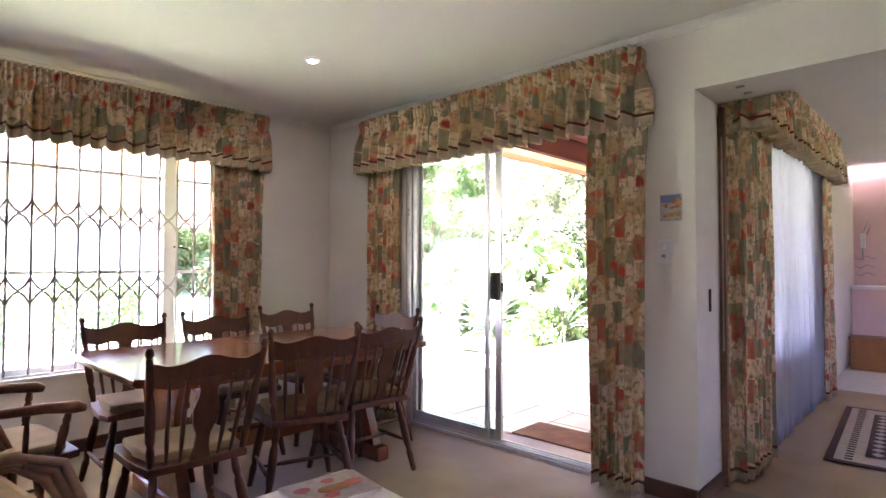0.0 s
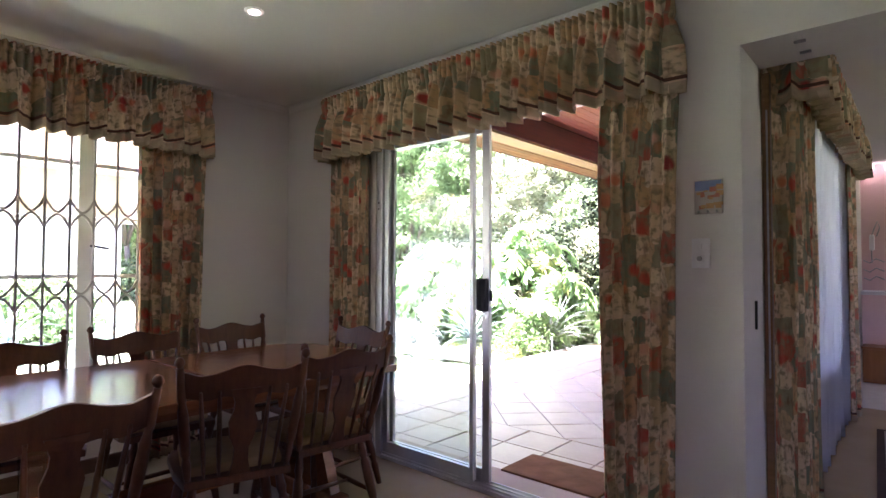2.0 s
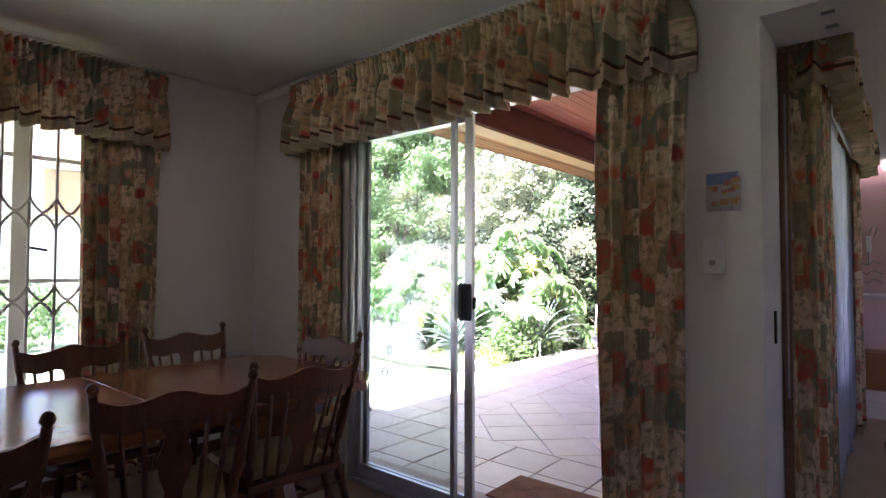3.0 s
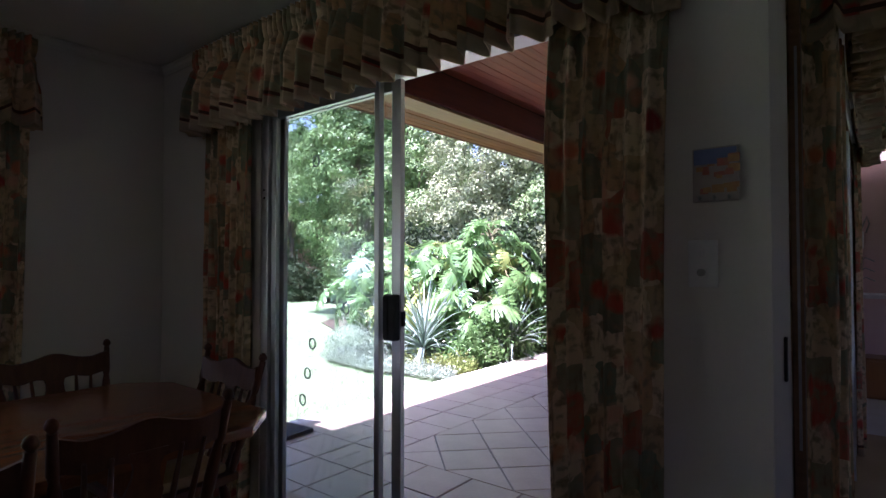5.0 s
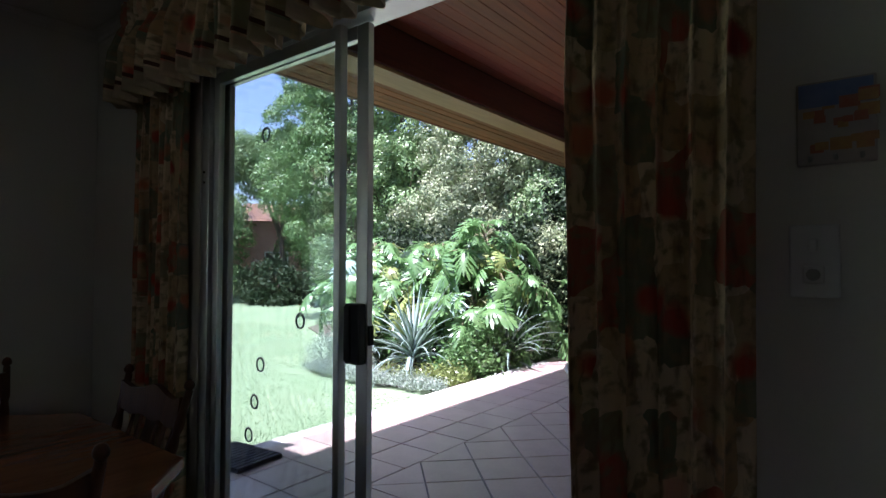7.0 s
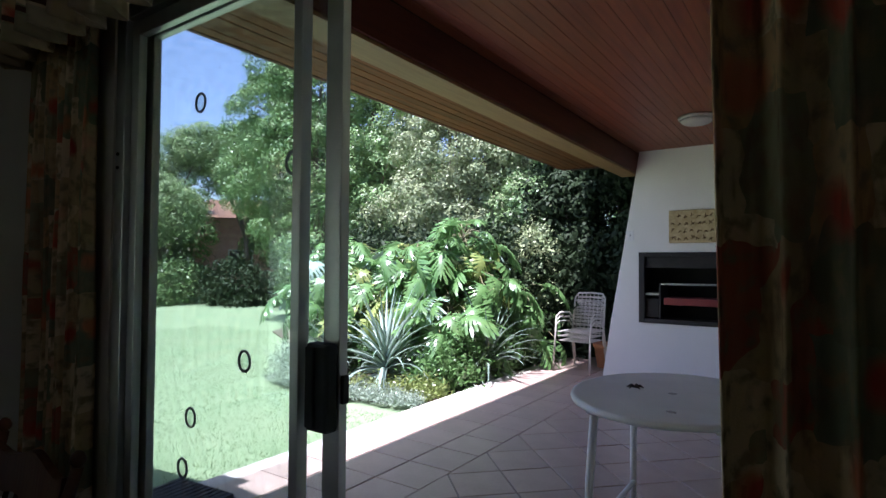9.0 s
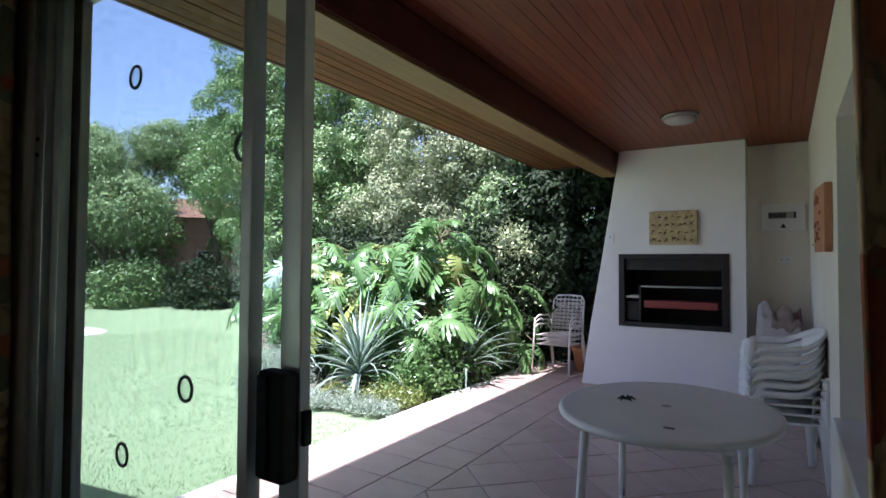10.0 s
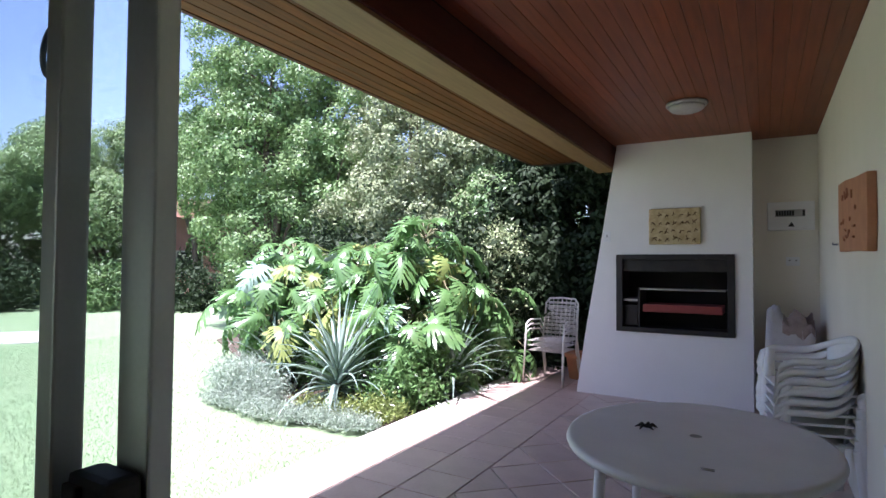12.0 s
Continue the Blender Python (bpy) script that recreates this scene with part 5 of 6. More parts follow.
ob = part("brown_cloth", draped(-1.9, 1.0, 0.50, 0.016, 3.0, 34), CLOTH_BROWN, cover, "dark brown crumpled cloth over the top")
ob.modifiers.new("thickness", "SOLIDIFY").thickness = 0.008
panel = thing("leaning_panel", "small white flat panel leaning against wall", "panel", m=pose(-1.0, 7.9, -0.006, 0, 8, 0))
part("board", boxes((-0.012, -0.16, 0.0, 0.012, 0.16, 0.80), bevel=0.004), WHITE_PLASTIC, panel)

# mats
dm = thing("door_mat", "brown coir doormat on veranda tiles", "doormat")
part("mat_body", boxes((-1.985, 3.655, -0.006, -1.36, 4.02, 0.012), bevel=0.006), MAT_BROWN, dm)
fm = thing("door_mat", "dark grey ribbed rubber mat on veranda tiles", "doormat", m=pose(-4.02, 4.28, -0.006, 0, 0, 6))
part("backing", boxes((-0.24, -0.18, 0.0, 0.24, 0.18, 0.008)), MAT_GREY, fm)
bm = bmesh.new()
for k in range(11):
    box(bm, -0.235 + 0.044 * k, -0.175, 0.008, -0.205 + 0.044 * k, 0.175, 0.028)
part("ribs", bm, MAT_GREY, fm)


# ---- garden ----
GZ = -0.11


def leaf_quads(centres, size, rs, flat=0.0, ratio=0.45):
    """Small pointed leaves, each a bent diamond of two triangles, turned at random; flat > 0 lays them more level."""
    n = len(centres)
    d = rs.normal(size=(n, 3))
    d[:, 2] = d[:, 2] * (1 - flat) - 0.25
    d /= np.linalg.norm(d, axis=1)[:, None]
    s = np.cross(d, rs.normal(size=(n, 3)) + np.array([0, 0, 2.0 * flat]))
    s /= np.linalg.norm(s, axis=1)[:, None] + 1e-9
    w = np.cross(d, s)
    k = (size * (0.6 + 0.8 * rs.random(n)))[:, None]
    a, b = centres - d * k * 0.5, centres + d * k * 0.5
    m = centres + w * k * 0.10
    v = np.stack([a, m + s * k * ratio * 0.5, b, m - s * k * ratio * 0.5], 1).reshape(-1, 3)
    f = np.arange(4 * n).reshape(-1, 4)
    return v, f


def clumps(rs, lobes, per, spread):
    """Points in clumps over the upper and outer parts of ellipsoids. lobes: (x, y, z, rx, ry, rz, clump count)."""
    out = []
    for x, y, z, rx, ry, rz, k in lobes:
        d = rs.normal(size=(k, 3))
        d /= np.linalg.norm(d, axis=1)[:, None]
        r = 0.55 + 0.5 * rs.random(k) ** 0.6
        c = np.array([x, y, z]) + d * r[:, None] * np.array([rx, ry, rz])
        g = rs.normal(size=(k, per, 3)) * spread * (0.5 + rs.random((k, 1, 1)))
        out.append((c[:, None] + g).reshape(-1, 3))
    p = np.concatenate(out)
    return p[p[:, 2] > GZ + 0.05]


def puffs(rs, lobes, per, size):
    """Leaf places and facings on small billowing tufts spread over ellipsoid lobes: leaves lie on each tuft's upper, outer skin."""
    pts, nrm = [], []
    for x, y, z, rx, ry, rz, k in lobes:
        d = rs.normal(size=(k, 3))
        d /= np.linalg.norm(d, axis=1)[:, None]
        c = np.array([x, y, z]) + d * (0.50 + 0.52 * rs.random(k) ** 0.5)[:, None] * np.array([rx, ry, rz])
        q = rs.normal(size=(k, per, 3)) + 0.55 * d[:, None] + np.array([0, 0, 0.55])
        q /= np.linalg.norm(q, axis=2)[..., None]
        r = size * (0.55 + 0.9 * rs.random((k, 1, 1))) * (0.35 + 0.75 * rs.random((k, per, 1)) ** 0.6)
        pts.append((c[:, None] + q * r * np.array([1, 1, 0.85])).reshape(-1, 3))
        nrm.append(q.reshape(-1, 3))
    p, n = np.concatenate(pts), np.concatenate(nrm)
    ok = p[:, 2] > GZ + 0.05
    return p[ok], n[ok]


def tuft_leaves(p, n, size, rs, ratio):
    """Pointed leaves that face roughly along n, each a bent diamond."""
    k = len(p)
    w = n + 0.38 * rs.normal(size=(k, 3))
    w /= np.linalg.norm(w, axis=1)[:, None]
    d = np.cross(w, rs.normal(size=(k, 3)))
    d /= np.linalg.norm(d, axis=1)[:, None] + 1e-9
    s = np.cross(w, d)
    ln = (size * (0.6 + 0.8 * rs.random(k)))[:, None]
    m = p + w * ln * 0.12
    v = np.stack([p - d * ln * 0.5, m + s * ln * ratio * 0.5, p + d * ln * 0.5, m - s * ln * ratio * 0.5], 1).reshape(-1, 3)
    return v, np.arange(4 * k).reshape(-1, 4)


def tree(name, label, base, lobes, leaf, material, per=26, spread=0.16, seed=1, trunk_r=0.12, ratio=0.45, category="tree"):
    """A tapered trunk with limbs to each lobe of the crown, and a crown of many leaves."""
    t = thing(name, label, category, m=pose(*base, GZ - 0.05))
    rs, rng = np.random.RandomState(seed), random.Random(seed)
    bx, by = base
    cz = min(l[2] - l[5] * 0.5 for l in lobes)
    fork = max(0.5, cz * 0.6)
    bm = bmesh.new()
    tube(bm, [(0, 0, 0), (0.05, 0.03, fork * 0.5), (0.02, -0.04, fork)], [trunk_r, trunk_r * 0.8, trunk_r * 0.7], 9)
    part("trunk", bm, BARK, t)
    for x, y, z, rx, ry, rz, k in lobes:
        bm = bmesh.new()
        end = Vector((x - bx, y - by, z + rz * 0.3))
        mid = Vector((0.02, -0.04, fork)).lerp(end, 0.5) + Vector((rng.uniform(-0.2, 0.2), rng.uniform(-0.2, 0.2), 0.15))
        tube(bm, [(0.02, -0.04, fork * 0.9), mid, end], [trunk_r * 0.55, trunk_r * 0.35, trunk_r * 0.1], 6)
        for j in range(4):
            q = mid.lerp(end, rng.random())
            e = q + Vector((rng.uniform(-rx, rx), rng.uniform(-ry, ry), rng.uniform(-0.2, rz))) * 0.8
            tube(bm, [q, q.lerp(e, 0.5) + Vector((0, 0, 0.08)), e], [trunk_r * 0.18, trunk_r * 0.12, trunk_r * 0.04], 5)
        part("limb", bm, BARK, t)
    pts, nrm = puffs(rs, lobes, per, spread)
    v, f = tuft_leaves(pts - np.array([bx, by, GZ - 0.05]), nrm, leaf, rs, ratio)
    raw("crown", v, f, material, t)
    return t


# tall trees behind the bed
tree("tree", "tall dense green garden tree with small glossy leaves", (-10.6, 11.4),
     [(-10.2, 10.9, 1.9, 1.5, 1.2, 1.1, 75), (-10.3, 11.0, 3.5, 1.7, 1.3, 1.1, 102), (-12.3, 11.5, 3.4, 1.5, 1.2, 1.0, 82), (-12.4, 11.6, 5.0, 1.5, 1.2, 1.1, 88), (-12.2, 11.7, 6.5, 1.1, 1.0, 0.9, 48), (-10.4, 11.3, 5.1, 1.5, 1.2, 1.1, 88), (-10.6, 11.5, 6.7, 1.3, 1.1, 0.9, 61), (-8.6, 11.5, 2.8, 1.4, 1.2, 1.3, 88), (-8.7, 11.8, 4.6, 1.4, 1.2, 1.1, 82), (-9.0, 11.9, 6.1, 1.2, 1.1, 0.8, 48)],
     0.076, LEAF_TREE, 200, 0.32, 21, 0.18, 0.45)
tree("tree", "broad grey-green tree with small pale leaves", (-7.0, 11.8),
     [(-7.2, 11.1, 2.2, 1.2, 1.0, 0.9, 88), (-6.9, 11.4, 3.5, 1.4, 1.1, 0.9, 102), (-7.3, 11.8, 4.8, 1.2, 1.0, 0.8, 68), (-5.9, 11.5, 2.7, 1.1, 0.9, 1.0, 82), (-6.0, 11.9, 4.1, 1.2, 1.0, 0.9, 68)],
     0.066, LEAF_GREY, 190, 0.27, 22, 0.15, 0.42)
tree("tree", "dense dark green tree beside the veranda", (-5.0, 11.9),
     [(-5.0, 11.2, 1.8, 1.0, 0.8, 1.1, 82), (-4.7, 11.5, 3.3, 1.1, 0.9, 1.1, 88), (-4.9, 11.8, 4.8, 1.0, 0.9, 1.0, 54), (-3.9, 11.9, 4.2, 1.0, 0.9, 1.3, 61)],
     0.068, LEAF_TREE, 165, 0.25, 23, 0.13, 0.45)
# hedge shade is put into its near-black leaf colour
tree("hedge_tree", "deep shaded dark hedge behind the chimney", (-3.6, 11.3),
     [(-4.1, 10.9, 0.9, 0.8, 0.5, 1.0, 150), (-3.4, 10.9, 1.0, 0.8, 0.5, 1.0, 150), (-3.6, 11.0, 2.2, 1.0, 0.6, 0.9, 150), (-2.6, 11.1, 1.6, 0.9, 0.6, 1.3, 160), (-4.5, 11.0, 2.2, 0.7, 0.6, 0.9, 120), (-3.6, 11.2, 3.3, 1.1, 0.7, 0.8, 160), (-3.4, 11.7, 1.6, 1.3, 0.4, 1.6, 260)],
     0.10, LEAF_SHADED, 70, 0.22, 24, 0.10, 0.45, category="hedge")
# far trees across the lawn
far = ((-22.5, 13.5, 5.2, 31, LEAF_FEATHER), (-23.4, 14.6, 5.8, 32, LEAF_FEATHER), (-25.5, 9.5, 5.4, 33, LEAF_FEATHER), (-16.6, 17.8, 5.0, 34, LEAF_TREE), (-28.0, 5.5, 6.0, 35, LEAF_TREE), (-14.0, 17.5, 5.2, 36, LEAF_TREE), (-29, 0.5, 5.5, 37, LEAF_TREE))
for x, y, h, sd, mt in far:
    r = random.Random(sd)
    lobes = [(x + r.uniform(-1.6, 1.6), y + r.uniform(-1.4, 1.4), 1.22 * h * r.uniform(0.40, 0.88), r.uniform(1.1, 1.7), r.uniform(1.1, 1.7), r.uniform(0.7, 1.1), 150) for k in range(6)]
    tree("tree", "feathery pale green tree across the lawn" if mt is LEAF_FEATHER else "dark leafy tree across the lawn", (x, y), lobes, 0.17, mt, 42, 0.42, sd, 0.15, 0.26)
tree("tree", "spreading feathery pale green tree with high crown", (-21.2, 17.0),
     [(-20.6, 16.8, 5.0, 1.7, 1.5, 0.7, 120), (-22.6, 17.2, 5.2, 1.7, 1.5, 0.8, 120), (-19.2, 17.6, 5.1, 1.5, 1.4, 0.8, 110), (-21.2, 17.2, 6.3, 1.9, 1.5, 0.7, 120), (-23.6, 16.6, 6.0, 1.5, 1.4, 0.8, 90), (-18.4, 18.4, 6.2, 1.5, 1.4, 0.8, 90)],
     0.17, LEAF_FEATHER, 42, 0.42, 38, 0.14, 0.26)
# tall screening hedge that closes the garden
for k in range(13):
    a = radians(8 + 9.5 * k)
    x, y = -5.0 - 30.0 * math.cos(a - 0.35) + 2.0 * (k % 2), 3.0 + 22.0 * math.sin(a - 0.35)
    if abs((x + 1.1) * 0.59 + (y - 2.6) * 0.808) < 3.2:   # gap through which the next house shows
        continue
    r = random.Random(200 + k)
    tree("hedge_tree", "dark green screening tree at garden boundary", (x, y), [(x + r.uniform(-2, 2), y + r.uniform(-1.5, 1.5), z, 2.6, 2.2, 1.6, 90) for z in (1.2, 2.6, 4.0 + r.uniform(-0.6, 1.2))], 0.26, LEAF_TREE if k % 3 else LEAF_FEATHER, 40, 0.50, 200 + k, 0.16, 0.4)
for x, y, sd in ((-27.5, 12.6, 241), (-29.5, 10.2, 242)):
    r = random.Random(sd)
    tree("hedge_tree", "dark green screening tree at garden boundary", (x, y), [(x + r.uniform(-0.8, 0.8), y + r.uniform(-0.8, 0.8), z, 2.0, 2.0, 1.3, 90) for z in (0.9, 2.1, 3.4)], 0.24, LEAF_TREE, 40, 0.45, sd, 0.16, 0.4)
# low planting along the far edge
for k, (x, y) in enumerate(((-13.4, 14.6), (-15.6, 15.2), (-17.8, 14.2), (-20.0, 12.8), (-22.0, 10.8), (-23.6, 8.2), (-24.8, 5.2), (-25.4, 2.0), (-25.6, -1.5))):
    t = thing("shrub", "dark low shrub along the far lawn edge", "shrub", "shrubs along the lawn", pose(x, y, GZ))
    rs = np.random.RandomState(50 + k)
    pts = clumps(rs, [(0, 0, 0.7, 1.35, 1.1, 0.8, 150), (0.7, -0.6, 0.35, 0.8, 0.8, 0.5, 60)], 22, 0.16)
    v, f = leaf_quads(pts - np.array([0, 0, 0.0]), 0.17, rs, 0.1, 0.35)
    raw("foliage", v, f, LEAF_SHADED if k % 3 else LEAF_TREE, t)

# planting bed: soil mound
bm = bmesh.new()
prev = None
edge = [(-6.45, 7.05), (-6.0, 6.86), (-5.3, 6.82), (-4.75, 6.90), (-4.25, 7.05), (-4.21, 8.0), (-4.21, 10.2), (-2.0, 10.5), (-2.0, 13.5), (-12.5, 13.5), (-10.5, 10.0), (-8.0, 8.6), (-6.9, 7.5)]
slab(bm, edge, GZ - 0.1, GZ + 0.025, 0.02)
setting("planting_bed", bm, SOIL, "dark soil of planted garden bed", "flower bed")


def philo_leaf(seed, material):
    """One large leaf: a broad heart cut deep into wavy finger lobes on both sides, arched, drooping at the tip. Length 1 along +y."""
    bm, rng = bmesh.new(), random.Random(seed)
    droop, cup = rng.uniform(0.25, 0.75), rng.uniform(0.15, 0.70)
    N = 9

    def z_of(x, y):
        return 0.14 * math.sin(math.pi * min(max(y, 0), 1)) - droop * max(0, y - 0.15) ** 1.7 - cup * abs(x) ** 1.5

    ys = [0.02 + 0.90 * (i / N) ** 0.92 for i in range(N + 1)]
    spine = [bm.verts.new((0, y, z_of(0, y) - 0.012)) for y in ys]
    end = bm.verts.new((0, 1.08, z_of(0, 1.08)))
    for s in (-1, 1):
        inner = [bm.verts.new((s * 0.13 * (1 - 0.8 * y), y, z_of(0.10, y))) for y in ys]
        for i in range(N):
            quads = [(spine[i], inner[i], inner[i + 1], spine[i + 1])]
            y = 0.5 * (ys[i] + ys[i + 1])
            ln = (0.20 + 0.28 * math.sin(math.pi * min(1, 0.20 + 0.70 * y))) * rng.uniform(0.70, 1.18) * (1 - 0.22 * y)
            ang = (-0.75 if i == 0 else -0.12) + 1.25 * y + rng.uniform(-0.16, 0.16)
            dx, dy = math.cos(ang) * s, math.sin(ang)
            px, py = -math.sin(ang) * s, math.cos(ang)
            sag, prev = rng.uniform(0.0, 0.12), (inner[i], inner[i + 1])
            x0 = s * 0.13 * (1 - 0.8 * y)
            for u, wd in ((0.30, 0.032), (0.55, 0.050), (0.80, 0.034)):
                cx, cy = x0 + dx * ln * u, y + dy * ln * u
                row = [bm.verts.new((cx + e * px * wd, cy + e * py * wd, z_of(cx, cy) - sag * u * u + rng.uniform(-0.03, 0.03))) for e in (-1, 1)]
                quads.append((prev[0], row[0], row[1], prev[1]))
                prev = row
            tip = bm.verts.new((x0 + dx * ln, y + dy * ln, z_of(dx * ln, y + dy * ln) - sag))
            quads.append((prev[0], tip, prev[1]))
            for q in quads:
                bm.faces.new(q if s > 0 else q[::-1])
        q = (spine[N], inner[N], end)
        bm.faces.new(q if s > 0 else q[::-1])
    me = mesh_of("leaf", bm, material)
    me.polygons.foreach_set("use_smooth", np.ones(len(me.polygons), bool))
    return me


PHILO = [philo_leaf(k, LEAF_PHILO) for k in range(7)]
PHILO_Y = [philo_leaf(9, LEAF_YELLOW), philo_leaf(10, LEAF_YELLOW)]
PHILO_P = philo_leaf(12, LEAF_ALOE)


def philodendron(label, x, y, height, spread, count, seed, yellow=0.1, pale=0.04):
    """Leaning stems, each ending in a whorl of long-stalked leaves; more leaves hang lower down."""
    t = thing("philodendron", label, "shrub", "large-leaved shrubs in the bed", pose(x, y, GZ))
    rng = random.Random(seed)
    heads = []
    for k in range(max(4, count // 16)):
        a, v = 2.4 * k + rng.uniform(-0.4, 0.4), (k + 0.5) / max(4, count // 16)
        r, h = spread * 0.72 * v ** 0.6, height * (0.80 - 0.42 * v) * rng.uniform(0.88, 1.08)
        head = Vector((r * math.cos(a), r * math.sin(a), h))
        heads.append((head, a))
        part("stem", tube(bmesh.new(), [(0.10 * math.cos(a), 0.10 * math.sin(a), 0), (0.5 * r * math.cos(a), 0.5 * r * math.sin(a), h * 0.55), head], [0.04, 0.035, 0.028], 7), BARK, t)
    for k in range(count):
        head, ha = heads[k % len(heads)]
        a = 2.4 * (k // len(heads)) + ha + rng.uniform(-0.35, 0.35)
        lift = rng.uniform(-0.7, 1.0)
        reach = rng.uniform(0.18, 0.36)
        p = head + Vector((reach * math.cos(a) * math.cos(lift), reach * math.sin(a) * math.cos(lift), reach * math.sin(lift) - 0.04))
        part("stalk", tube(bmesh.new(), [head - Vector((0, 0, 0.05)), head.lerp(p, 0.55) + Vector((0, 0, 0.05)), p], [0.012, 0.010, 0.008], 5, False), STEM, t)
        pick = rng.random()
        ob = part("leaf", rng.choice(PHILO_Y) if pick < yellow else PHILO_P if pick > 1 - pale else rng.choice(PHILO), None, t)
        s = rng.uniform(0.27, 0.47)
        up = lift * 0.7 - rng.uniform(0.2, 1.25)
        ob.matrix_basis = Matrix.Translation(p) @ pose(0, 0, 0, 0, 0, math.degrees(a) - 90 + rng.uniform(-20, 20)) @ pose(0, 0, 0, math.degrees(up), rng.uniform(-45, 45), 0) @ Matrix.Scale(s, 4)
    return t


philodendron("tall glossy philodendron with deeply lobed leaves", -5.05, 8.75, 2.26, 0.80, 180, 1, 0.08)
philodendron("glossy philodendron with lobed leaves spilling forward", -4.90, 8.20, 1.15, 0.45, 46, 2, 0.02)
philodendron("bright green philodendron with lobed leaves", -6.80, 8.30, 2.12, 0.86, 190, 3, 0.15)
philodendron("philodendron with yellow-green lobed leaves", -5.85, 8.75, 2.18, 0.86, 185, 4, 0.20, 0.10)
philodendron("low shaded philodendron at the bed's edge", -4.55, 9.35, 1.40, 0.48, 30, 5, 0.0)


def aloe_leaf(curl, width):
    bm = bmesh.new()
    prev = None
    for i in range(8):
        u = i / 7
        w = width * (1 - u) ** 0.7 * (0.75 + 0.5 * math.sin(math.pi * min(u * 1.5, 1)))
        y, z = u * math.cos(curl * u), u * math.sin(0.85 - 1.5 * curl * u) * 0.75
        row = [bm.verts.new(c) for c in ((-w, y, z + w * 0.5), (0, y, z - w * 0.25), (w, y, z + w * 0.5), (0, y, z + w * 0.15))]
        if prev:
            for k in range(4):
                bm.faces.new((prev[k], row[k], row[(k + 1) % 4], prev[(k + 1) % 4])).smooth = True
        prev = row
    return mesh_of("leaf", bm, LEAF_ALOE)


ALOES = [aloe_leaf(c, w) for c, w in ((0.15, 0.026), (0.5, 0.028), (0.9, 0.026), (1.25, 0.023))]


def aloe(x, y, size, count, seed, label="blue-green rosette of long spiky succulent leaves"):
    t = thing("aloe", label, "succulent", "spiky succulents in the bed", pose(x, y, GZ + 0.06))
    rng = random.Random(seed)
    for k in range(count):
        v = k / count
        ob = part("leaf", ALOES[min(3, int(v * 3.2 + rng.random() * 1.2))], None, t)
        tilt = 46 - 112 * v + rng.uniform(-10, 10)
        ob.matrix_basis = pose(0, 0, 0.30 * size * (1 - v), 0, 0, 137.5 * k + rng.uniform(-12, 12)) @ pose(0, 0, 0, tilt, 0, 0) @ Matrix.Scale(size * rng.uniform(0.8, 1.1), 4)
    bm = bmesh.new()
    lathe(bm, [(0.05 * size, -0.1), (0.045 * size, 0.15 * size), (0.02 * size, 0.28 * size)], sides=8)
    part("stem", bm, BARK, t)


aloe(-5.18, 7.42, 1.00, 104, 1)
aloe(-6.25, 7.60, 0.85, 58, 2)
aloe(-4.42, 8.15, 0.52, 34, 3)
aloe(-4.38, 8.42, 0.92, 60, 4, "grey-green spiky succulent leaning over the paving")
aloe(-6.85, 7.75, 0.65, 40, 6)
aloe(-4.95, 7.75, 0.5, 30, 7)


def ground_cover(name, label, lobes, size, material, seed, per=40, spread=0.05, ratio=0.3, flat=0.0):
    rs = np.random.RandomState(seed)
    v, f = leaf_quads(clumps(rs, lobes, per, spread), size, rs, flat, ratio)
    tagged(raw(name, v, f, material), label, "ground cover", kind="stuff")


ground_cover("silver_cover", "silvery grey mat of low groundcover along bed", [(-6.1, 6.93, -0.05, 0.50, 0.20, 0.07, 420), (-5.45, 6.80, -0.06, 0.45, 0.16, 0.06, 400), (-4.75, 6.90, -0.06, 0.45, 0.16, 0.06, 380)], 0.026, LEAF_SILVER, 71, 46, 0.035)
ground_cover("grey_wisps", "grey feathery low shrub at bed corner", [(-6.35, 7.15, 0.10, 0.34, 0.26, 0.24, 330), (-5.95, 7.10, 0.05, 0.26, 0.20, 0.18, 180)], 0.055, LEAF_SILVER, 75, 26, 0.06, 0.12)
ground_cover("pale_shrub", "small pale grey-green leaves of shrub beside hedge", [(-4.55, 9.9, 1.35, 0.36, 0.35, 0.55, 150), (-4.5, 9.8, 0.8, 0.32, 0.3, 0.4, 70)], 0.06, LEAF_GREY, 76, 22, 0.09, 0.42)
ground_cover("yellow_cover", "yellow-green low groundcover at bed front", [(-5.0, 7.08, -0.05, 0.45, 0.14, 0.09, 110), (-4.55, 7.25, -0.02, 0.26, 0.22, 0.11, 90)], 0.045, LEAF_YELLOW, 72, 26)
ground_cover("low_green", "mixed low green leaves filling the bed", [(-4.6, 7.7, 0.08, 0.28, 0.40, 0.22, 110), (-5.4, 8.05, 0.20, 0.8, 0.3, 0.32, 160), (-4.4, 9.0, 0.2, 0.22, 0.9, 0.35, 170), (-6.2, 8.1, 0.25, 0.6, 0.4, 0.40, 160), (-4.45, 7.9, 0.2, 0.2, 0.35, 0.3, 90)], 0.07, LEAF_PHILO, 73, 26, 0.07, 0.35)
# leaves coloured near-black, so the depth of the bed reads as shade
ground_cover("dark_fill", "dark shaded foliage deep in the bed", [(-5.4, 9.7, 0.9, 1.3, 0.5, 1.0, 420), (-7.4, 9.6, 0.9, 1.2, 0.6, 1.0, 320), (-4.4, 10.2, 0.8, 0.7, 0.4, 0.9, 240)], 0.11, LEAF_SHADED, 74, 24, 0.13, 0.4)

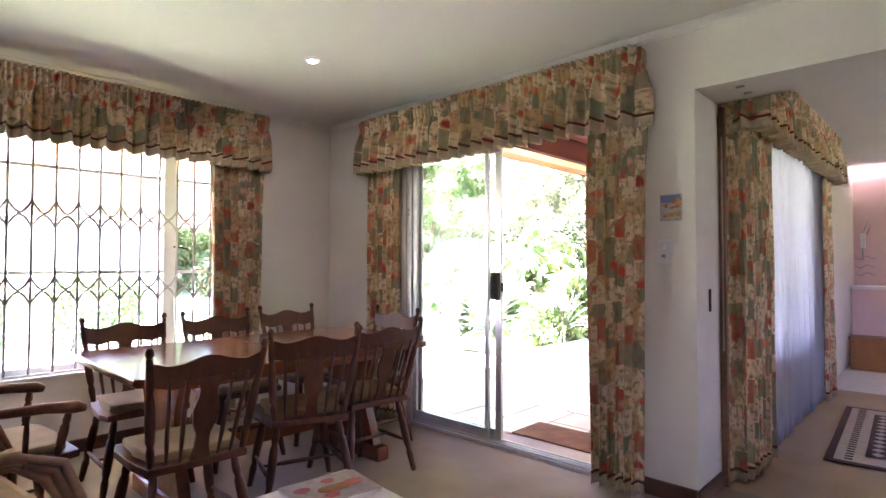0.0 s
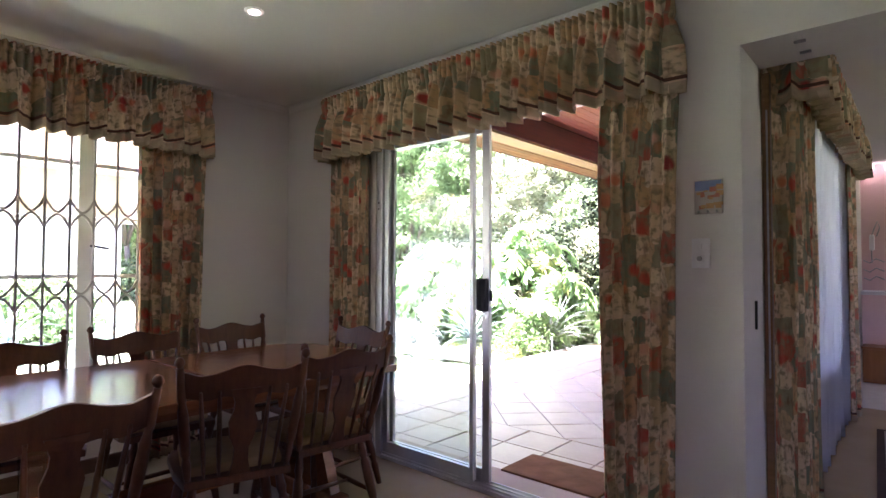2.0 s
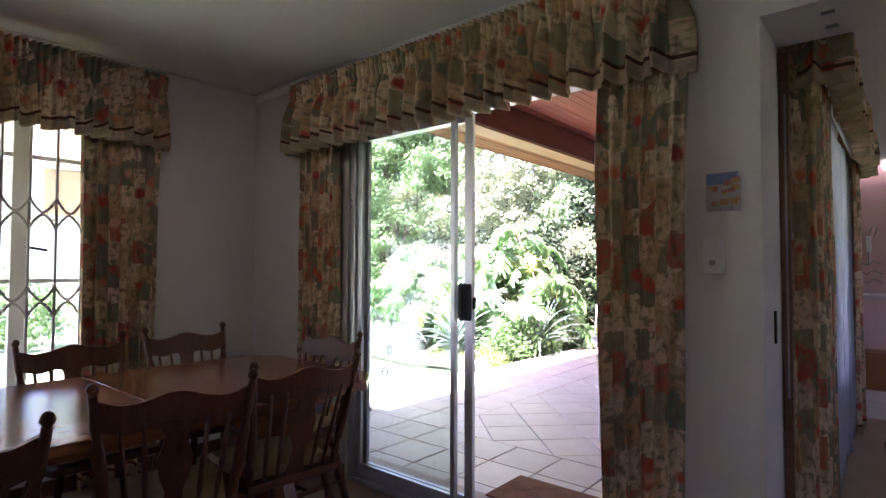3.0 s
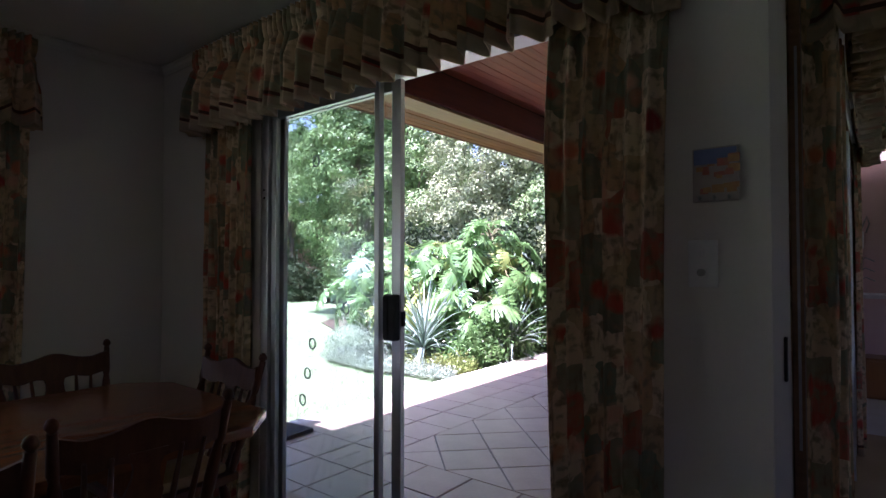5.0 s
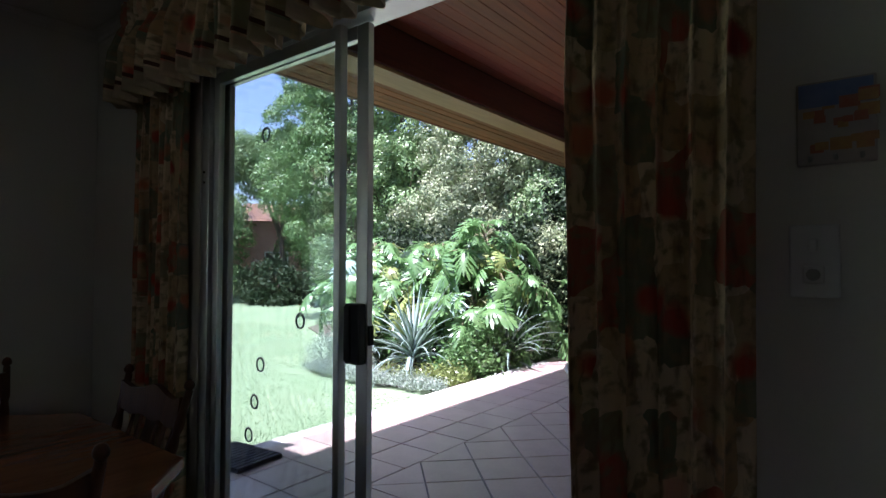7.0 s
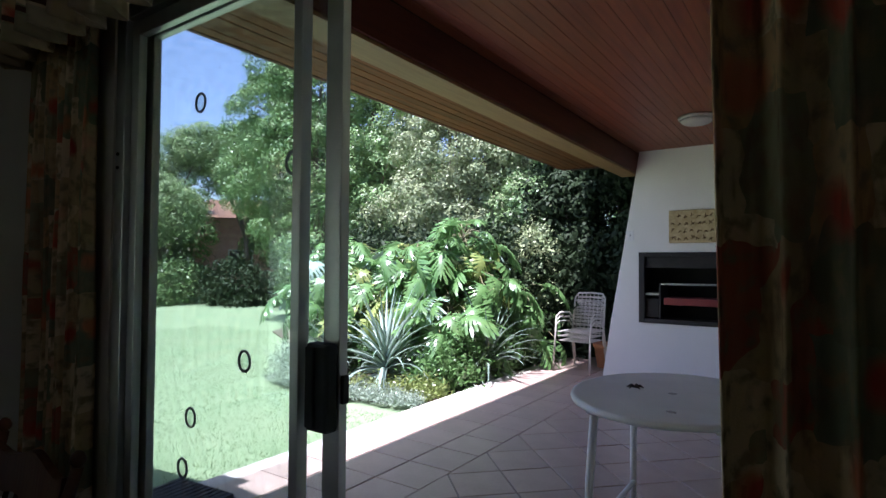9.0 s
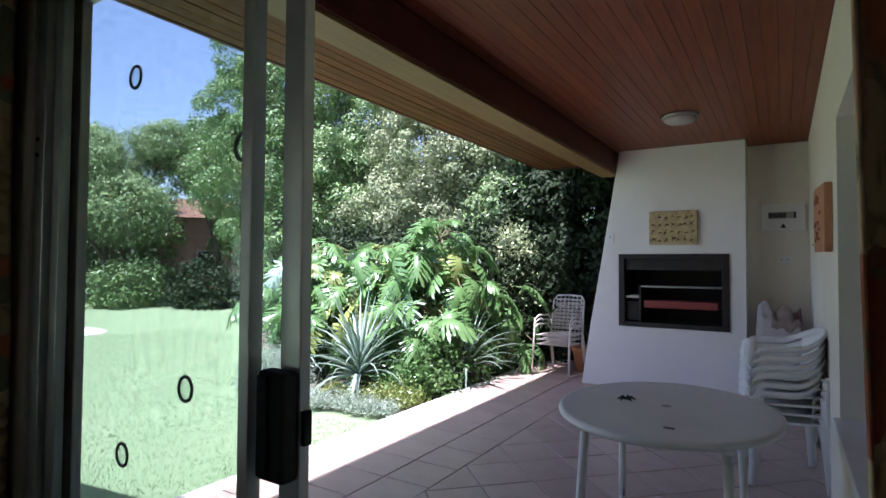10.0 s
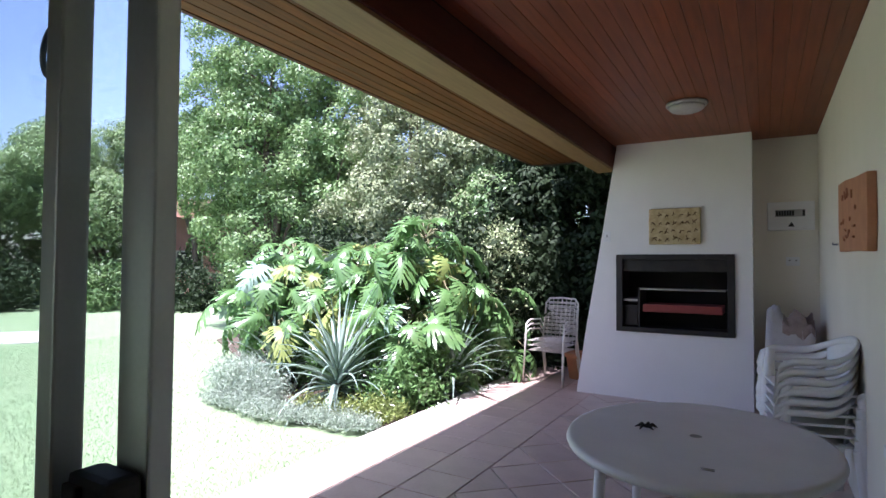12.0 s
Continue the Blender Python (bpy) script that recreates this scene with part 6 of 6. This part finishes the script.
# lawn blades on the nearer grass
rs = np.random.RandomState(9)
n = 70000
px, py = -4.2 - 8.5 * rs.random(n) ** 1.3, 1.0 + 9.0 * rs.random(n)
inside = (py > 6.7 + 0.12 * np.sin(px * 3)) & (px > -6.9) | (py > 8.0 - (px + 7.0) * 0.9) & (px < -6.8)
px, py = px[~inside], py[~inside]
m = len(px)
ang, h, lean_a = rs.random(m) * 6.28, 0.012 + 0.014 * rs.random(m), rs.random(m) * 6.28
w = 0.0035
b = np.stack([px, py, np.full(m, GZ - 0.002)], 1)
sx = np.stack([np.cos(ang) * w, np.sin(ang) * w, 0 * ang], 1)
tip = b + np.stack([np.cos(lean_a) * h * 0.6, np.sin(lean_a) * h * 0.6, h], 1)
v = np.stack([b - sx, b + sx, tip], 1).reshape(-1, 3)
tagged(raw("grass", v, np.arange(3 * m).reshape(-1, 3), GRASS), "short mown grass blades of lawn", "grass", kind="stuff")
bm = bmesh.new()
slab(bm, [(-14.0 + 1.1 * math.cos(a), 8.2 + 0.8 * math.sin(a)) for a in (2 * math.pi * k / 18 for k in range(18))], GZ - 0.05, GZ + 0.012)
setting("sand_patch", bm, CONCRETE, "pale bare patch in the lawn", "ground")

# pink house beyond the garden, and the striped awning by the window
house = thing("house", "distant pink house with brown roof behind trees", "house", m=pose(-26.3, 22.6, GZ, 0, 0, 50))
PINKH = mat("salmon_render", (0.74, 0.40, 0.38), (0.64, 0.34, 0.32), 2, 0.8, 0, 0.2, 40)
part("wall", boxes((-4, -3, 0, 4, 3, 3.7)), PINKH, house)
bm = bmesh.new()
vs = [bm.verts.new(c) for c in ((-4.5, -3.5, 3.65), (4.5, -3.5, 3.65), (4.5, 3.5, 3.65), (-4.5, 3.5, 3.65), (-3.5, 0, 4.9), (3.5, 0, 4.9))]
for f in ((0, 1, 5, 4), (1, 2, 5), (2, 3, 4, 5), (3, 0, 4), (3, 2, 1, 0)):
    bm.faces.new([vs[i] for i in f])
part("roof", bm, CANE, house)
for x in (-2.2, 1.2):
    w = part("window", boxes((x, -3.06, 1.0, x + 1.2, -2.99, 2.1)), WHITE_FRAME, house, "white framed window")
    part("pane", boxes((x + 0.08, -3.075, 1.08, x + 1.12, -3.061, 2.02)), BLACK_PLASTIC, w)

awn = thing("awning", "cream and white striped canvas awning on white frame", "awning")
CREAM, WHITEC = leaf_mat("cream_canvas", (0.72, 0.63, 0.48), (0.69, 0.60, 0.45), 0.9, 0.45), leaf_mat("white_canvas", (0.78, 0.76, 0.72), (0.74, 0.72, 0.68), 0.9, 0.45)
for k in range(20):
    y = -1.6 + 0.27 * k
    bm = bmesh.new()
    v = [bm.verts.new(c) for c in ((-4.20, y, 2.60), (-4.20, y + 0.269, 2.60), (-5.45, y + 0.269, 2.08), (-5.45, y, 2.08), (-5.455, y, 1.66), (-5.455, y + 0.269, 1.66))]
    bm.faces.new((v[0], v[1], v[2], v[3]))
    bm.faces.new((v[3], v[2], v[5], v[4]))
    ob = part("stripe", bm, CREAM if k % 2 else WHITEC, awn)
    ob.modifiers.new("thickness", "SOLIDIFY").thickness = 0.003
bm = bmesh.new()
tube(bm, [(-5.44, -1.6, 2.06), (-5.44, 3.8, 2.06)], 0.022, 10)
tube(bm, [(-5.44, -1.6, 1.63), (-5.44, 3.8, 1.63)], 0.018, 10)
for y in (-1.5, 1.15, 3.75):
    tube(bm, [(-5.44, y, 2.06), (-5.44, y, GZ - 0.05)], 0.022, 10)
part("awning_frame", bm, WHITE_FRAME, awn)
for k, (x, y, s) in enumerate(((-8.6, 0.8, 0.95), (-9.4, 2.6, 0.9), (-8.9, -1.0, 1.0), (-10.2, 4.6, 0.8))):
    aloe(x, y, s, 40, 20 + k, "tall blue-green spiky plant across the lawn")
wall = tagged(part("garden_wall", boxes((-13.4, -9.0, GZ - 0.1, -13.15, 5.2, 2.3)), OUT_PLASTER), "cream plastered boundary wall beyond the window", "wall", kind="structure")
for k, (x, y) in enumerate(((-10.8, 1.2), (-11.4, 3.4), (-10.9, -1.6))):
    t = thing("shrub", "leafy green shrub beyond the window", "shrub", "shrubs beyond the window", pose(x, y, GZ))
    rs = np.random.RandomState(80 + k)
    v, f = leaf_quads(clumps(rs, [(0, 0, 0.55, 0.8, 0.8, 0.6, 160)], 22, 0.10), 0.12, rs, 0.1, 0.4)
    raw("foliage", v, f, LEAF_TREE, t)


# ---- veranda tiles: straight border, diagonal field ----
def clip(poly, x0, y0, x1, y1):
    for axis, lim, sign in ((0, x0, 1), (0, x1, -1), (1, y0, 1), (1, y1, -1)):
        out = []
        for i, p in enumerate(poly):
            q = poly[(i + 1) % len(poly)]
            a, b = sign * (p[axis] - lim), sign * (q[axis] - lim)
            if a >= 0:
                out.append(p)
            if (a > 0 > b) or (a < 0 < b):
                t = a / (a - b)
                out.append((p[0] + t * (q[0] - p[0]), p[1] + t * (q[1] - p[1])))
        poly = out
        if len(poly) < 3:
            return []
    return poly


paving = bpy.data.objects["veranda_base"]
rng = random.Random(8)
shapes = {}


def tile(poly):
    cx, cy = sum(p[0] for p in poly) / len(poly), sum(p[1] for p in poly) / len(poly)
    size = max(math.hypot(px - cx, py - cy) for px, py in poly)
    if size < 0.07:
        return
    k = 1 - 0.005 / size * 1.4
    local = [(round((px - cx) * k, 3), round((py - cy) * k, 3)) for px, py in poly]
    key = tuple(local)
    if key not in shapes:
        bm = bmesh.new()
        lo = [bm.verts.new((x, y, -0.010)) for x, y in local]
        mid = [bm.verts.new((x, y, -0.003)) for x, y in local]
        hi = [bm.verts.new((x * 0.984, y * 0.984, 0.0)) for x, y in local]
        for a, b in ((lo, mid), (mid, hi)):
            for i in range(len(a)):
                j = (i + 1) % len(a)
                bm.faces.new((a[i], a[j], b[j], b[i]))
        bm.faces.new(hi)
        shapes[key] = mesh_of("tile", bm, TILE)
    ob = part("tile", shapes[key], None, paving)
    ob.matrix_basis = pose(cx, cy, -0.011 + rng.uniform(-0.0012, 0.0012), rng.uniform(-0.12, 0.12), rng.uniform(-0.12, 0.12), 0)


FX, FYY, D = -3.02, 4.5, 0.25
xs = [-4.06, -3.72, -3.37, FX]
y = FYY
while y < 10.1:
    for a, b in zip(xs, xs[1:]):
        tile([(a, y), (b, y), (b, y + 0.35), (a, y + 0.35)])
    y += 0.35
for a, b in zip((3.445, 3.80, 4.15), (3.80, 4.15, FYY)):
    x = -4.06
    while x < XRO - 0.05:
        tile(clip([(x, a), (x + 0.35, a), (x + 0.35, b), (x, b)], -4.06, YT, XRO, FYY))
        x += 0.35
for i in range(0, 22):
    for j in range(0, 24):
        if (i + j) % 2:
            continue
        cx, cy = FX + D * i, 5.0 + D * (j - 3)
        p = clip([(cx - D, cy), (cx, cy - D), (cx + D, cy), (cx, cy + D)], FX, FYY, XRO, 9.46)
        if p:
            tile(p)
